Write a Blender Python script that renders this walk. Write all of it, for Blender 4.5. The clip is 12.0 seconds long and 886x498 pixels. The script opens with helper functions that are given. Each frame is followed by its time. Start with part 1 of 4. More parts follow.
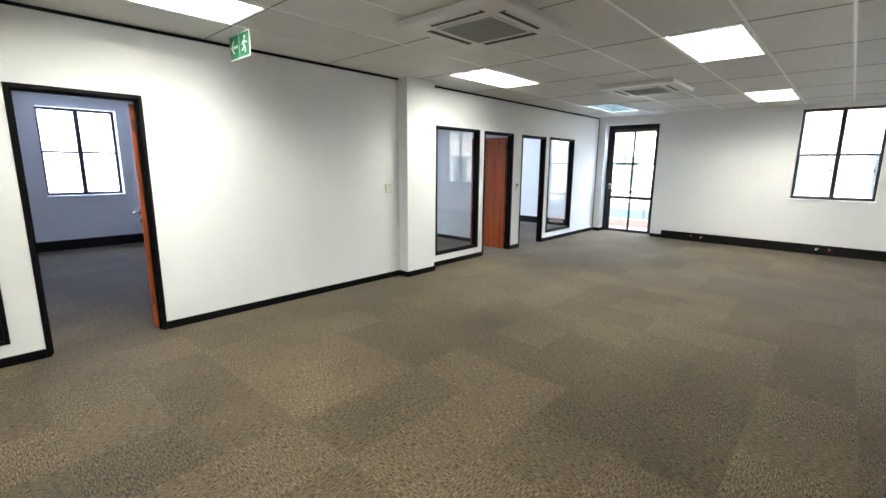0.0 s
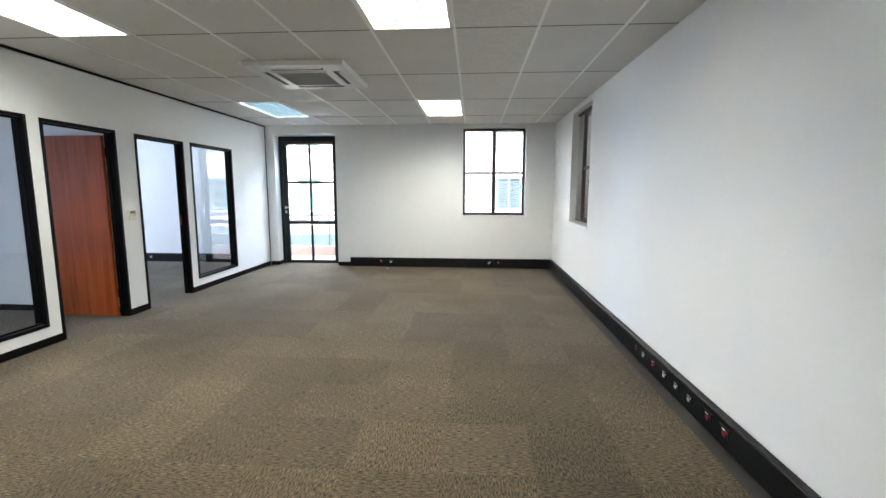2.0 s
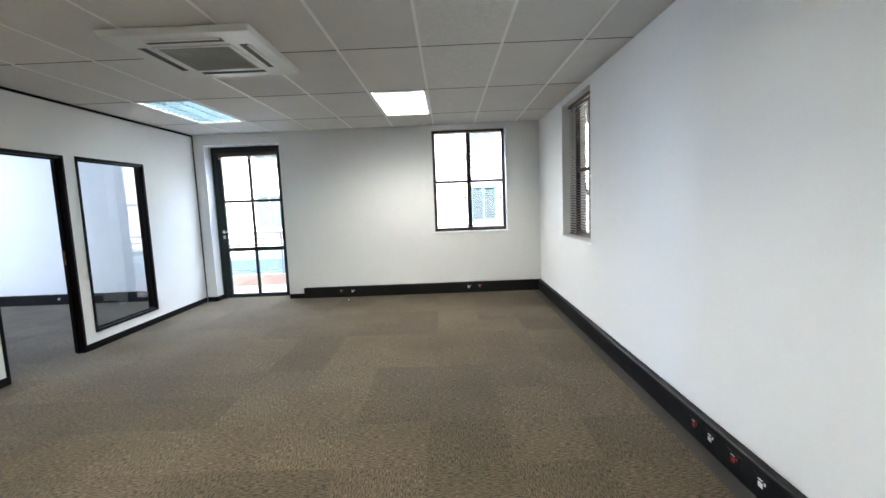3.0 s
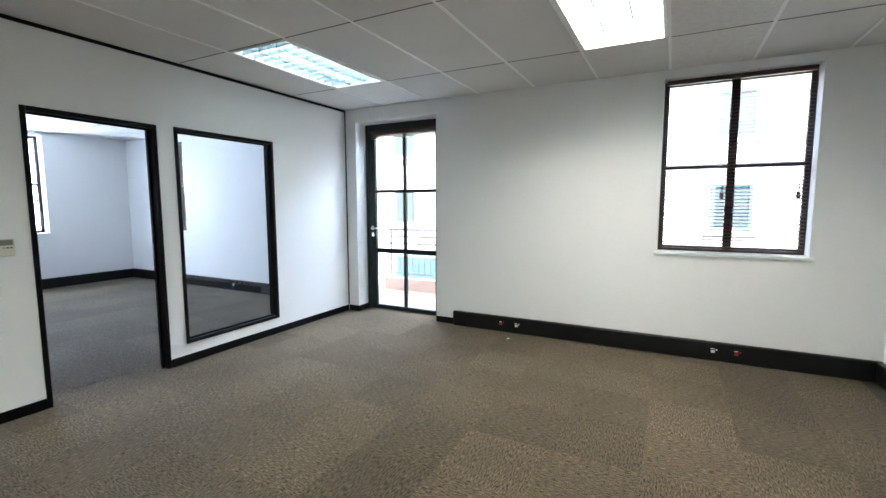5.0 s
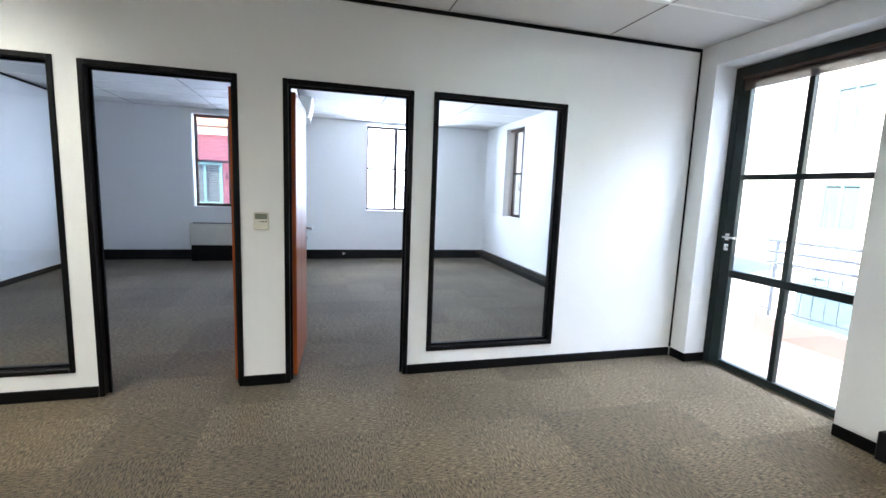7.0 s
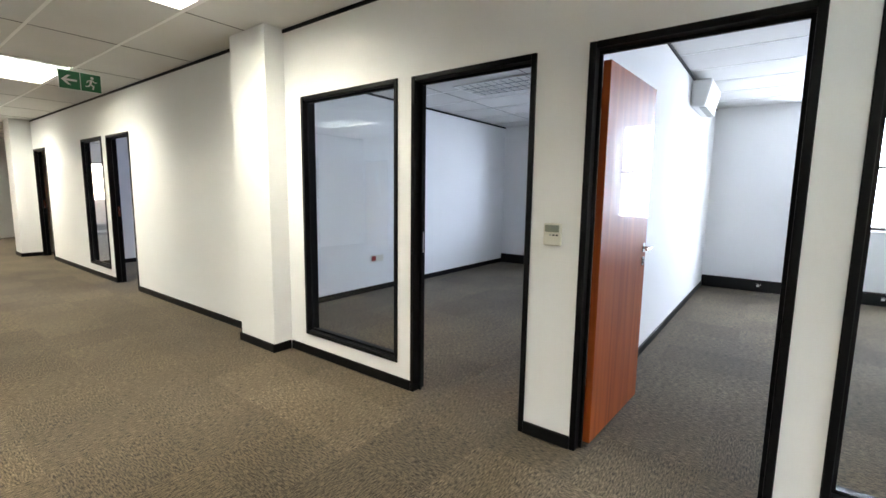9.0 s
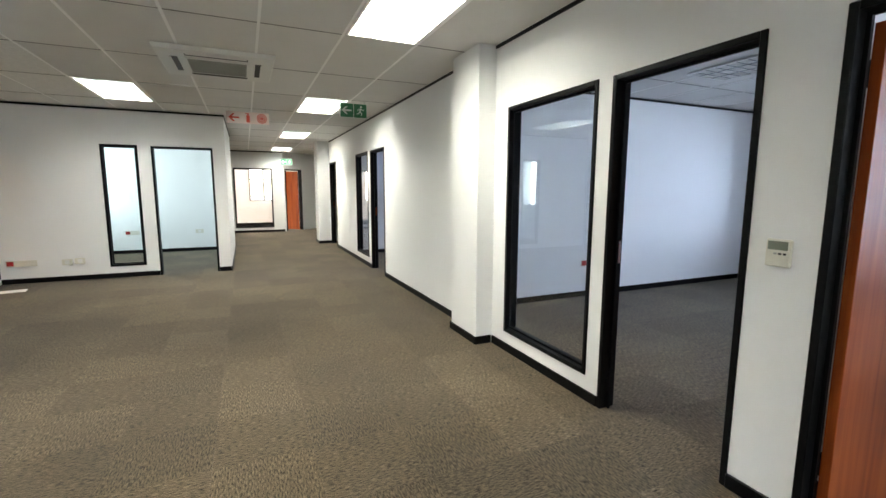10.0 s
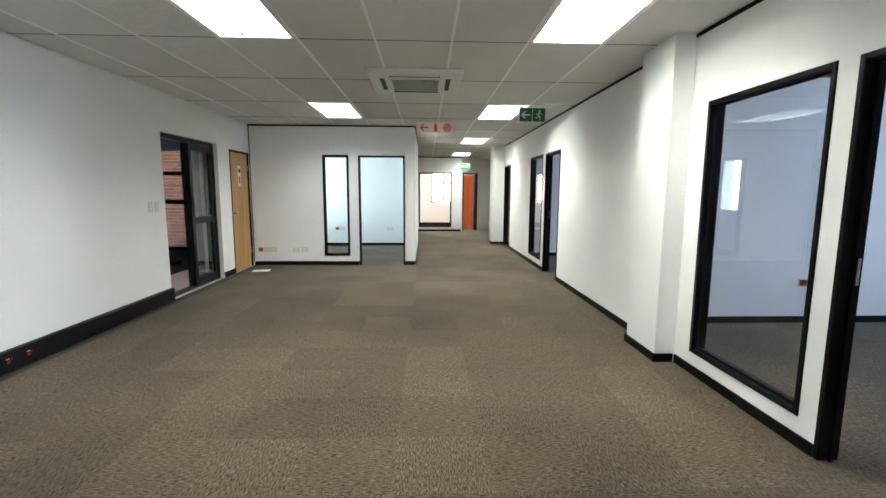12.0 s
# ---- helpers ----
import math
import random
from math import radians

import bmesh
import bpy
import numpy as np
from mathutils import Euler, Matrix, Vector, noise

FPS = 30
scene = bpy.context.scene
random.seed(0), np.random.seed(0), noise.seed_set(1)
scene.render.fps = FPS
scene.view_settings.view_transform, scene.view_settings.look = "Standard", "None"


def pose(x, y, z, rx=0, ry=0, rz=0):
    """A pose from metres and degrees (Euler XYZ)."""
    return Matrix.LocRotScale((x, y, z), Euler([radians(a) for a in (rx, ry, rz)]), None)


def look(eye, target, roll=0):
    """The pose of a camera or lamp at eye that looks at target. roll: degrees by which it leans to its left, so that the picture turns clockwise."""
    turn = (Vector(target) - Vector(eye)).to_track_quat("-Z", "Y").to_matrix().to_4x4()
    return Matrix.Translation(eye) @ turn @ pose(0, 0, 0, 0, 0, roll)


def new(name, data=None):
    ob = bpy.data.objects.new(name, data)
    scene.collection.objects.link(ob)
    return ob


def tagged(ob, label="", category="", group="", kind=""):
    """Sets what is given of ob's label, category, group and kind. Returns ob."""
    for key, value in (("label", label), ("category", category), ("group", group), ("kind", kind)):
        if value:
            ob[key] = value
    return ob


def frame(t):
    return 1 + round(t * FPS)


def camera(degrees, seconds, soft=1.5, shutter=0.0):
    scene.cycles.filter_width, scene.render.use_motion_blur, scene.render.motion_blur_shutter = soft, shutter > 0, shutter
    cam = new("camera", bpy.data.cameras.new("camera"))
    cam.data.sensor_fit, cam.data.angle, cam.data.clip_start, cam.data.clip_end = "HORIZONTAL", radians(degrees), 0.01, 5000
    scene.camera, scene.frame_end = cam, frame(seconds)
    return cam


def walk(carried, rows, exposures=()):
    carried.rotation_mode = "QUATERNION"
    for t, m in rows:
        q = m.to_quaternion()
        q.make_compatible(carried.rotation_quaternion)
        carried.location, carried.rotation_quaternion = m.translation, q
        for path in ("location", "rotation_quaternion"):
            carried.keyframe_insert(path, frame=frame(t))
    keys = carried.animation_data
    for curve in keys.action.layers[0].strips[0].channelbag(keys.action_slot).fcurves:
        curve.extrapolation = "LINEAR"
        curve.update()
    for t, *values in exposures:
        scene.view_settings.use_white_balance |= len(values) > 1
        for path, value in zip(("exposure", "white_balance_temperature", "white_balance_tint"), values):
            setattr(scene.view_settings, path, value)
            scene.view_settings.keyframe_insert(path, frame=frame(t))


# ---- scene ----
cam = camera(90.1, 12.0)
PATH = [
    (0, (4.548, -0.171, 1.533), (3.225, 1.282, 1.16), 0.5),
    (0.5, (4.351, 0.219, 1.525), (3.221, 1.831, 1.174), 1.1),
    (1, (4.105, 0.747, 1.505), (3.382, 2.586, 1.193), 0.5),
    (1.5, (3.994, 1.33, 1.455), (3.619, 3.276, 1.181), 0.3),
    (2, (3.936, 1.946, 1.437), (3.802, 3.924, 1.176), 0.1),
    (2.5, (3.898, 2.576, 1.462), (3.931, 4.562, 1.228), -1.8),
    (3, (3.938, 3.218, 1.461), (3.914, 5.207, 1.248), -2.3),
    (5, (3.855, 5.571, 1.434), (2.941, 7.338, 1.23), -0.1),
    (5.5, (3.738, 6.055, 1.448), (2.496, 7.609, 1.237), 0.7),
    (6, (3.579, 6.515, 1.421), (2.043, 7.778, 1.206), 0.6),
    (6.5, (3.404, 6.931, 1.4), (1.633, 7.829, 1.165), 1.5),
    (6.7, (3.32, 7.047, 1.413), (1.482, 7.797, 1.163), 1.8),
    (8.5, (2.405, 7.645, 1.375), (0.553, 6.94, 1.101), 1.8),
    (9, (2.204, 7.734, 1.365), (0.618, 6.541, 1.112), 0.8),
    (9.5, (2.065, 7.823, 1.395), (0.891, 6.225, 1.133), 1.3),
    (10, (2.046, 7.91, 1.413), (1.241, 6.099, 1.148), 0.2),
    (10.5, (2.086, 7.962, 1.415), (1.611, 6.037, 1.148), -0.2),
    (11, (2.124, 7.981, 1.424), (1.905, 6.01, 1.158), -0.0),
    (11.5, (2.129, 7.988, 1.427), (2.046, 6.007, 1.167), 0.1),
    (12, (2.103, 7.971, 1.424), (2.027, 5.989, 1.166), 0.3),
]
walk(cam, [(t, look(eye, target, roll)) for t, eye, target, roll in PATH],
     exposures=[(0.0, 3.55, 6500, 10), (2.5, 3.4, 6400, 10), (5.0, 3.25, 6350, 10), (6.0, 3.25, 6400, 10), (6.5, 3.5, 6350, 11),
                (8.5, 3.6, 7100, 12), (9.5, 3.5, 7000, 11), (10.5, 3.45, 6450, 10), (12.0, 3.4, 6400, 10)])

# ---------------------------------------------------------------- light
world = bpy.data.worlds.new("sky")
scene.world = world
world.use_nodes = True
wn = world.node_tree
sky = wn.nodes.new("ShaderNodeTexSky")
sky.sky_type = "NISHITA"
sky.sun_disc = False
sky.sun_elevation, sky.sun_rotation = radians(50), radians(160)
wn.links.new(sky.outputs[0], wn.nodes["Background"].inputs[0])
wn.nodes["Background"].inputs[1].default_value = 0.15
sun_data = bpy.data.lights.new("sun", "SUN")
sun_data.energy, sun_data.angle, sun_data.color = 5.0, radians(0.6), (1.0, 0.95, 0.88)
sun = new("sun", sun_data)
sun.matrix_world = look((0, 0, 0), (-6, 17, -21.5))

LAMP_W = 5.6


def daylight(m, w, h, watts, color=(0.62, 0.75, 1.0)):
    """Area lamp added outside an opening to stand in for the sky's light."""
    d = bpy.data.lights.new("daylight_fill", "AREA")
    d.shape, d.size, d.size_y, d.energy, d.color = "RECTANGLE", w, h, watts, color
    new("daylight_fill", d).matrix_world = m


daylight(pose(5.75, -2.6, 1.65, 0, 90, 0), 1.3, 1.4, 8.5, (0.70, 0.90, 1.0))      # small glazed room: added lamp behind an unseen opening
daylight(pose(3.2, -10.22, 1.7, 90, 0, 0), 1.6, 1.4, 13.0, (1.0, 0.82, 0.70))      # room at the passage end: added warm fill lamp, its opening unseen
daylight(pose(-5.93, 8.615, 1.765, 0, -90, 0), 1.61, 1.17, 21.0)                   # corner office
daylight(pose(-5.93, 5.87, 1.755, 0, -90, 0), 1.61, 0.56, 16.0, (0.58, 0.72, 1.0))  # middle office
daylight(look((0.76, 11.6, 3.45), (0.76, 8.6, 0.3)), 1.3, 1.1, 52.0)               # added high outside the balcony door, out of view, to brighten the floor
daylight(look((4.3, 11.6, 3.5), (4.0, 8.0, 0.6)), 1.3, 1.1, 9.0)                  # same kind of unseen fill lamp, high outside the end wall window
daylight(pose(-5.93, 1.445, 1.70, 0, -90, 0), 1.50, 1.11, 9.0, (0.50, 0.62, 1.0))                   # first office

# ---------------------------------------------------------------- materials
def mat(name, color, rough=0.6, var=0.06, scale=3.0, fine=120.0, bump=0.1, metal=0.0, spec=0.5, rnd=0.0, island=False):
    """Paint, plaster, plastic or metal: base colour with blotches and grain, and a fine relief."""
    m = bpy.data.materials.new(name)
    m.use_nodes = True
    nt = m.node_tree
    b = nt.nodes["Principled BSDF"]
    b.inputs["Roughness"].default_value = rough
    b.inputs["Metallic"].default_value = metal
    b.inputs["Specular IOR Level"].default_value = spec
    tc = nt.nodes.new("ShaderNodeTexCoord")
    n1 = nt.nodes.new("ShaderNodeTexNoise"); n1.inputs["Scale"].default_value = scale; n1.inputs["Detail"].default_value = 4
    n2 = nt.nodes.new("ShaderNodeTexNoise"); n2.inputs["Scale"].default_value = fine; n2.inputs["Detail"].default_value = 3
    for n in (n1, n2):
        nt.links.new(tc.outputs["Object"], n.inputs["Vector"])
    add = nt.nodes.new("ShaderNodeMath"); add.operation = "ADD"
    nt.links.new(n1.outputs["Fac"], add.inputs[0]); nt.links.new(n2.outputs["Fac"], add.inputs[1])
    rng = nt.nodes.new("ShaderNodeMapRange")
    rng.inputs["From Min"].default_value, rng.inputs["From Max"].default_value = 0.6, 1.4
    rng.inputs["To Min"].default_value, rng.inputs["To Max"].default_value = 1 - var, 1 + var
    nt.links.new(add.outputs[0], rng.inputs["Value"])
    last = rng.outputs[0]
    if rnd:
        src = nt.nodes.new("ShaderNodeNewGeometry" if island else "ShaderNodeObjectInfo").outputs["Random Per Island" if island else "Random"]
        r2 = nt.nodes.new("ShaderNodeMapRange")
        r2.inputs["To Min"].default_value, r2.inputs["To Max"].default_value = 1 - rnd, 1 + rnd
        nt.links.new(src, r2.inputs["Value"])
        mu = nt.nodes.new("ShaderNodeMath"); mu.operation = "MULTIPLY"
        nt.links.new(last, mu.inputs[0]); nt.links.new(r2.outputs[0], mu.inputs[1])
        last = mu.outputs[0]
    mix = nt.nodes.new("ShaderNodeVectorMath"); mix.operation = "SCALE"
    mix.inputs[0].default_value = color
    nt.links.new(last, mix.inputs["Scale"])
    nt.links.new(mix.outputs[0], b.inputs["Base Color"])
    if bump:
        bp = nt.nodes.new("ShaderNodeBump"); bp.inputs["Strength"].default_value = bump; bp.inputs["Distance"].default_value = 0.004
        nt.links.new(n2.outputs["Fac"], bp.inputs["Height"]); nt.links.new(bp.outputs[0], b.inputs["Normal"])
    return m


def carpet_mat(name, island):
    """Loop-pile carpet: brown-grey flecks in short ribs, worn blotches over the whole floor, each tile a shade of its own."""
    m = bpy.data.materials.new(name)
    m.use_nodes = True
    nt = m.node_tree
    L = nt.links.new
    b = nt.nodes["Principled BSDF"]
    b.inputs["Roughness"].default_value = 0.95
    b.inputs["Specular IOR Level"].default_value = 0.08
    b.inputs["Sheen Weight"].default_value = 0.12
    tc = nt.nodes.new("ShaderNodeTexCoord")
    geo = nt.nodes.new("ShaderNodeNewGeometry")
    mp = nt.nodes.new("ShaderNodeMapping"); mp.inputs["Scale"].default_value = (140, 30, 60)
    L(tc.outputs["Object"], mp.inputs["Vector"])
    rib = nt.nodes.new("ShaderNodeTexNoise"); rib.inputs["Scale"].default_value = 1.0; rib.inputs["Detail"].default_value = 3
    L(mp.outputs[0], rib.inputs["Vector"])
    fleck = nt.nodes.new("ShaderNodeTexNoise"); fleck.inputs["Scale"].default_value = 150; fleck.inputs["Detail"].default_value = 4
    L(geo.outputs["Position"], fleck.inputs["Vector"])
    wear = nt.nodes.new("ShaderNodeTexNoise"); wear.inputs["Scale"].default_value = 1.1; wear.inputs["Detail"].default_value = 8
    L(geo.outputs["Position"], wear.inputs["Vector"])
    ramp = nt.nodes.new("ShaderNodeValToRGB")
    e = ramp.color_ramp.elements
    e[0].position, e[0].color = 0.38, CARPET_DARK
    e[1].position, e[1].color = 0.67, CARPET_LIGHT
    mx = nt.nodes.new("ShaderNodeMath"); mx.operation = "MULTIPLY_ADD"
    L(rib.outputs["Fac"], mx.inputs[0]); mx.inputs[1].default_value = 0.62
    hf = nt.nodes.new("ShaderNodeMath"); hf.operation = "MULTIPLY"; hf.inputs[1].default_value = 0.38
    L(fleck.outputs["Fac"], hf.inputs[0]); L(hf.outputs[0], mx.inputs[2])
    L(mx.outputs[0], ramp.inputs[0])
    r1 = nt.nodes.new("ShaderNodeMapRange")
    r1.inputs["From Min"].default_value, r1.inputs["From Max"].default_value = 0.3, 0.7
    r1.inputs["To Min"].default_value, r1.inputs["To Max"].default_value = 0.80, 1.20
    L(wear.outputs["Fac"], r1.inputs["Value"])
    src = geo.outputs["Random Per Island"] if island else nt.nodes.new("ShaderNodeObjectInfo").outputs["Random"]
    r2 = nt.nodes.new("ShaderNodeMapRange")
    r2.inputs["To Min"].default_value, r2.inputs["To Max"].default_value = 0.83, 1.17
    L(src, r2.inputs["Value"])
    mu = nt.nodes.new("ShaderNodeMath"); mu.operation = "MULTIPLY"
    L(r1.outputs[0], mu.inputs[0]); L(r2.outputs[0], mu.inputs[1])
    sc = nt.nodes.new("ShaderNodeVectorMath"); sc.operation = "SCALE"
    L(ramp.outputs[0], sc.inputs[0]); L(mu.outputs[0], sc.inputs["Scale"])
    L(sc.outputs[0], b.inputs["Base Color"])
    bp = nt.nodes.new("ShaderNodeBump"); bp.inputs["Strength"].default_value = 0.3; bp.inputs["Distance"].default_value = 0.002
    L(mx.outputs[0], bp.inputs["Height"]); L(bp.outputs[0], b.inputs["Normal"])
    return m


def wood_mat(name, dark, light, rough, coat):
    """Veneer: long upright grain of two tones under varnish."""
    m = bpy.data.materials.new(name)
    m.use_nodes = True
    nt = m.node_tree
    L = nt.links.new
    b = nt.nodes["Principled BSDF"]
    b.inputs["Roughness"].default_value = rough
    b.inputs["Specular IOR Level"].default_value = 0.15
    b.inputs["Coat Weight"].default_value = coat
    b.inputs["Coat Roughness"].default_value = 0.03
    tc = nt.nodes.new("ShaderNodeTexCoord")
    mp = nt.nodes.new("ShaderNodeMapping"); mp.inputs["Scale"].default_value = (16, 16, 0.9)
    L(tc.outputs["Object"], mp.inputs["Vector"])
    n1 = nt.nodes.new("ShaderNodeTexNoise"); n1.inputs["Scale"].default_value = 1.0; n1.inputs["Detail"].default_value = 6; n1.inputs["Distortion"].default_value = 0.6
    L(mp.outputs[0], n1.inputs["Vector"])
    mp2 = nt.nodes.new("ShaderNodeMapping"); mp2.inputs["Scale"].default_value = (160, 160, 4)
    L(tc.outputs["Object"], mp2.inputs["Vector"])
    n2 = nt.nodes.new("ShaderNodeTexNoise"); n2.inputs["Scale"].default_value = 1.0
    L(mp2.outputs[0], n2.inputs["Vector"])
    ad = nt.nodes.new("ShaderNodeMath"); ad.operation = "MULTIPLY_ADD"; ad.inputs[1].default_value = 0.25
    L(n2.outputs["Fac"], ad.inputs[0]); L(n1.outputs["Fac"], ad.inputs[2])
    ramp = nt.nodes.new("ShaderNodeValToRGB")
    e = ramp.color_ramp.elements
    e[0].position, e[0].color = 0.45, dark
    e[1].position, e[1].color = 0.78, light
    L(ad.outputs[0], ramp.inputs[0]); L(ramp.outputs[0], b.inputs["Base Color"])
    return m


def glass_mat(name, tint=(0.97, 0.99, 0.98, 1)):
    m = bpy.data.materials.new(name)
    m.use_nodes = True
    b = m.node_tree.nodes["Principled BSDF"]
    b.inputs["Base Color"].default_value = tint
    b.inputs["Roughness"].default_value = 0.0
    b.inputs["Transmission Weight"].default_value = 1.0
    b.inputs["IOR"].default_value = 1.45
    return m


def glow_mat(name, color, strength):
    m = bpy.data.materials.new(name)
    m.use_nodes = True
    b = m.node_tree.nodes["Principled BSDF"]
    b.inputs["Base Color"].default_value = (*color, 1)
    b.inputs["Emission Color"].default_value = (*color, 1)
    b.inputs["Emission Strength"].default_value = strength
    return m


CARPET_DARK, CARPET_LIGHT = (0.0145, 0.0105, 0.0060, 1), (0.188, 0.144, 0.087, 1)
WALL = mat("wall_paint", (0.80, 0.805, 0.795), 0.75, 0.02, 1.2, 160, 0.06, spec=0.2)
CEIL = mat("ceiling_tile_board", (0.70, 0.695, 0.675), 0.9, 0.05, 2.0, 220, 0.35, spec=0.1, rnd=0.05, island=True)
CEIL_RIDGED = mat("ridged_ceiling_board", (0.74, 0.735, 0.71), 0.9, 0.10, 30.0, 70, 0.9, spec=0.1)
JOINT = mat("board_joint_shadow_gap", (0.16, 0.155, 0.14), 0.8, 0.2)
TBAR = mat("ceiling_grid_enamel", (0.90, 0.90, 0.88), 0.4, 0.03)
BLACK = mat("black_paint", (0.0035, 0.0035, 0.004), 0.45, 0.25, 4, 90, 0.05, spec=0.14)
BLACKM = mat("black_aluminium", (0.005, 0.0055, 0.006), 0.38, 0.2, 4, 90, 0.03)
GREEN_BLACK = mat("dark_green_steel_paint", (0.006, 0.014, 0.014), 0.4, 0.2, 4, 90, 0.03, spec=0.3)
TRUNK = mat("black_trunking_plastic", (0.006, 0.006, 0.0065), 0.45, 0.2, 3, 140, 0.05, spec=0.25)
CARPET = carpet_mat("carpet_tile", False)
CARPET_REST = carpet_mat("carpet_tile_joined", True)
SLAB = mat("screed", (0.05, 0.045, 0.04), 0.9, 0.2, 6, 90, 0.2)
MAHOGANY = wood_mat("mahogany_veneer", (0.26, 0.050, 0.010, 1), (0.40, 0.088, 0.018, 1), 0.5, 0.6)
BEECH = wood_mat("beech_veneer", (0.42, 0.22, 0.07, 1), (0.56, 0.32, 0.12, 1), 0.4, 0.2)
GLASS = glass_mat("clear_glass")
CHROME = mat("brushed_chrome", (0.62, 0.62, 0.62), 0.22, 0.05, 8, 200, 0.02, metal=1.0)
WHITEP = mat("white_plastic", (0.72, 0.72, 0.69), 0.4, 0.03, 5, 150, 0.03)
CREAMP = mat("cream_plastic", (0.66, 0.64, 0.55), 0.42, 0.04, 5, 150, 0.03)
GREYP = mat("grey_filter_mesh", (0.32, 0.33, 0.30), 0.6, 0.15, 8, 300, 0.3)
DARKP = mat("dark_slot", (0.012, 0.012, 0.012), 0.6, 0.1)
LCD = mat("display_grey_green", (0.20, 0.22, 0.17), 0.2, 0.04)
REDP = mat("red_plastic", (0.34, 0.012, 0.010), 0.35, 0.06)
LOUVRE = mat("polished_louvre", (0.27, 0.32, 0.35), 0.25, 0.03, 6, 90, 0.0, metal=0.6)
SLATM = mat("brown_blind_slat", (0.055, 0.024, 0.016), 0.4, 0.08)
BRONZE = mat("bronze_window_frame", (0.030, 0.020, 0.016), 0.4, 0.2, 5, 100, 0.03)
SIGN_GREEN = mat("sign_green", (0.010, 0.14, 0.055), 0.4, 0.03)
SIGN_WHITE = mat("sign_white", (0.82, 0.83, 0.80), 0.4, 0.02)
SIGN_RED = mat("sign_red", (0.62, 0.06, 0.025), 0.4, 0.03)
SIGN_PINK = mat("sign_pale_pink", (0.80, 0.66, 0.60), 0.4, 0.03)
PLASTER = mat("outside_plaster", (0.62, 0.58, 0.53), 0.85, 0.08, 0.6, 30, 0.3)
PINKWALL = mat("outside_pink_plaster", (0.34, 0.10, 0.12), 0.85, 0.08, 0.6, 30, 0.3)
BRICK = mat("outside_brick", (0.15, 0.062, 0.034), 0.85, 0.18, 5, 60, 0.4, rnd=0.22, island=True)
MORTAR = mat("mortar", (0.26, 0.21, 0.17), 0.9, 0.1, 5, 60, 0.4)
TEAL = mat("teal_window_paint", (0.10, 0.22, 0.22), 0.4, 0.1)
FARGLASS = mat("far_window_glass", (0.06, 0.075, 0.08), 0.08, 0.1)
TERRACE = mat("balcony_tile_peach", (0.46, 0.33, 0.26), 0.6, 0.08, 2, 60, 0.15)
RAILM = mat("galvanised_rail", (0.20, 0.22, 0.24), 0.4, 0.08, 6, 90, 0.03, metal=0.5)
BLUEP = mat("blue_grey_panel", (0.05, 0.09, 0.12), 0.5, 0.12)
ROAD = mat("paving_ground", (0.22, 0.21, 0.19), 0.9, 0.15, 0.3, 12, 0.3)
PORCELAIN = mat("pale_floor_tile", (0.62, 0.63, 0.62), 0.25, 0.05, 3, 90, 0.02)
DARKWALL = mat("dark_grey_paint", (0.10, 0.10, 0.105), 0.6, 0.08)
ROOF = mat("roof_tile", (0.34, 0.14, 0.09), 0.8, 0.15, 3, 40, 0.3)
PAPER = mat("paper", (0.80, 0.80, 0.78), 0.7, 0.04)

# ---------------------------------------------------------------- building helpers
def box(bm, x0, y0, z0, x1, y1, z1, mi=0):
    v = [bm.verts.new((x, y, z)) for x in (x0, x1) for y in (y0, y1) for z in (z0, z1)]
    for idx in ((0, 1, 3, 2), (4, 6, 7, 5), (0, 4, 5, 1), (2, 3, 7, 6), (0, 2, 6, 4), (1, 5, 7, 3)):
        f = bm.faces.new([v[i] for i in idx])
        f.material_index = mi


def soften(bm, width, segments=1):
    bmesh.ops.bevel(bm, geom=list(bm.edges), offset=width, segments=segments, profile=0.5, affect="EDGES", clamp_overlap=True)


def boxes(*specs, bevel=0.0):
    bm = bmesh.new()
    for s in specs:
        box(bm, *s)
    if bevel:
        soften(bm, bevel)
    return bm


def rod(bm, p, q, r, n=10):
    """A round bar from p to q with closed ends."""
    p, q = Vector(p), Vector(q)
    d = (q - p)
    m = Matrix.Translation((p + q) / 2) @ d.to_track_quat("Z", "Y").to_matrix().to_4x4()
    bmesh.ops.create_cone(bm, cap_ends=True, segments=n, radius1=r, radius2=r, depth=d.length, matrix=m)


def mesh_of(name, bm, *mats):
    me = bpy.data.meshes.new(name)
    bmesh.ops.recalc_face_normals(bm, faces=list(bm.faces))
    bm.to_mesh(me)
    bm.free()
    for m in mats:
        me.materials.append(m)
    return me


def part(name, bm, material, parent, label=""):
    mats = material if isinstance(material, (tuple, list)) else (material,)
    ob = new(name, mesh_of(name, bm, *mats))
    ob.parent = parent
    if label:
        ob["label"] = label
    return ob


def piece(name, me, parent, m):
    ob = new(name, me)
    ob.parent = parent
    ob.matrix_basis = m
    return ob


def thing(name, m, label, category, group="", kind=""):
    ob = new(name)
    ob.matrix_basis = m
    return tagged(ob, label, category, group, kind)


def struct(name, bm, material, label, category="wall"):
    mats = material if isinstance(material, (tuple, list)) else (material,)
    return tagged(new(name, mesh_of(name, bm, *mats)), label, category, "", "structure")


H = 2.645


def wall_y(name, x0, x1, y0, y1, holes, label, h=H, z0=0.0, material=None):
    """A wall that runs along y between the faces x0 and x1, with holes (ya, yb, za, zb)."""
    bm = bmesh.new()
    at = y0
    for a, b, c, d in sorted(holes):
        box(bm, x0, at, z0, x1, a, h)
        if c > z0:
            box(bm, x0, a, z0, x1, b, c)
        box(bm, x0, a, d, x1, b, h)
        at = b
    box(bm, x0, at, z0, x1, y1, h)
    return struct(name, bm, material or WALL, label)


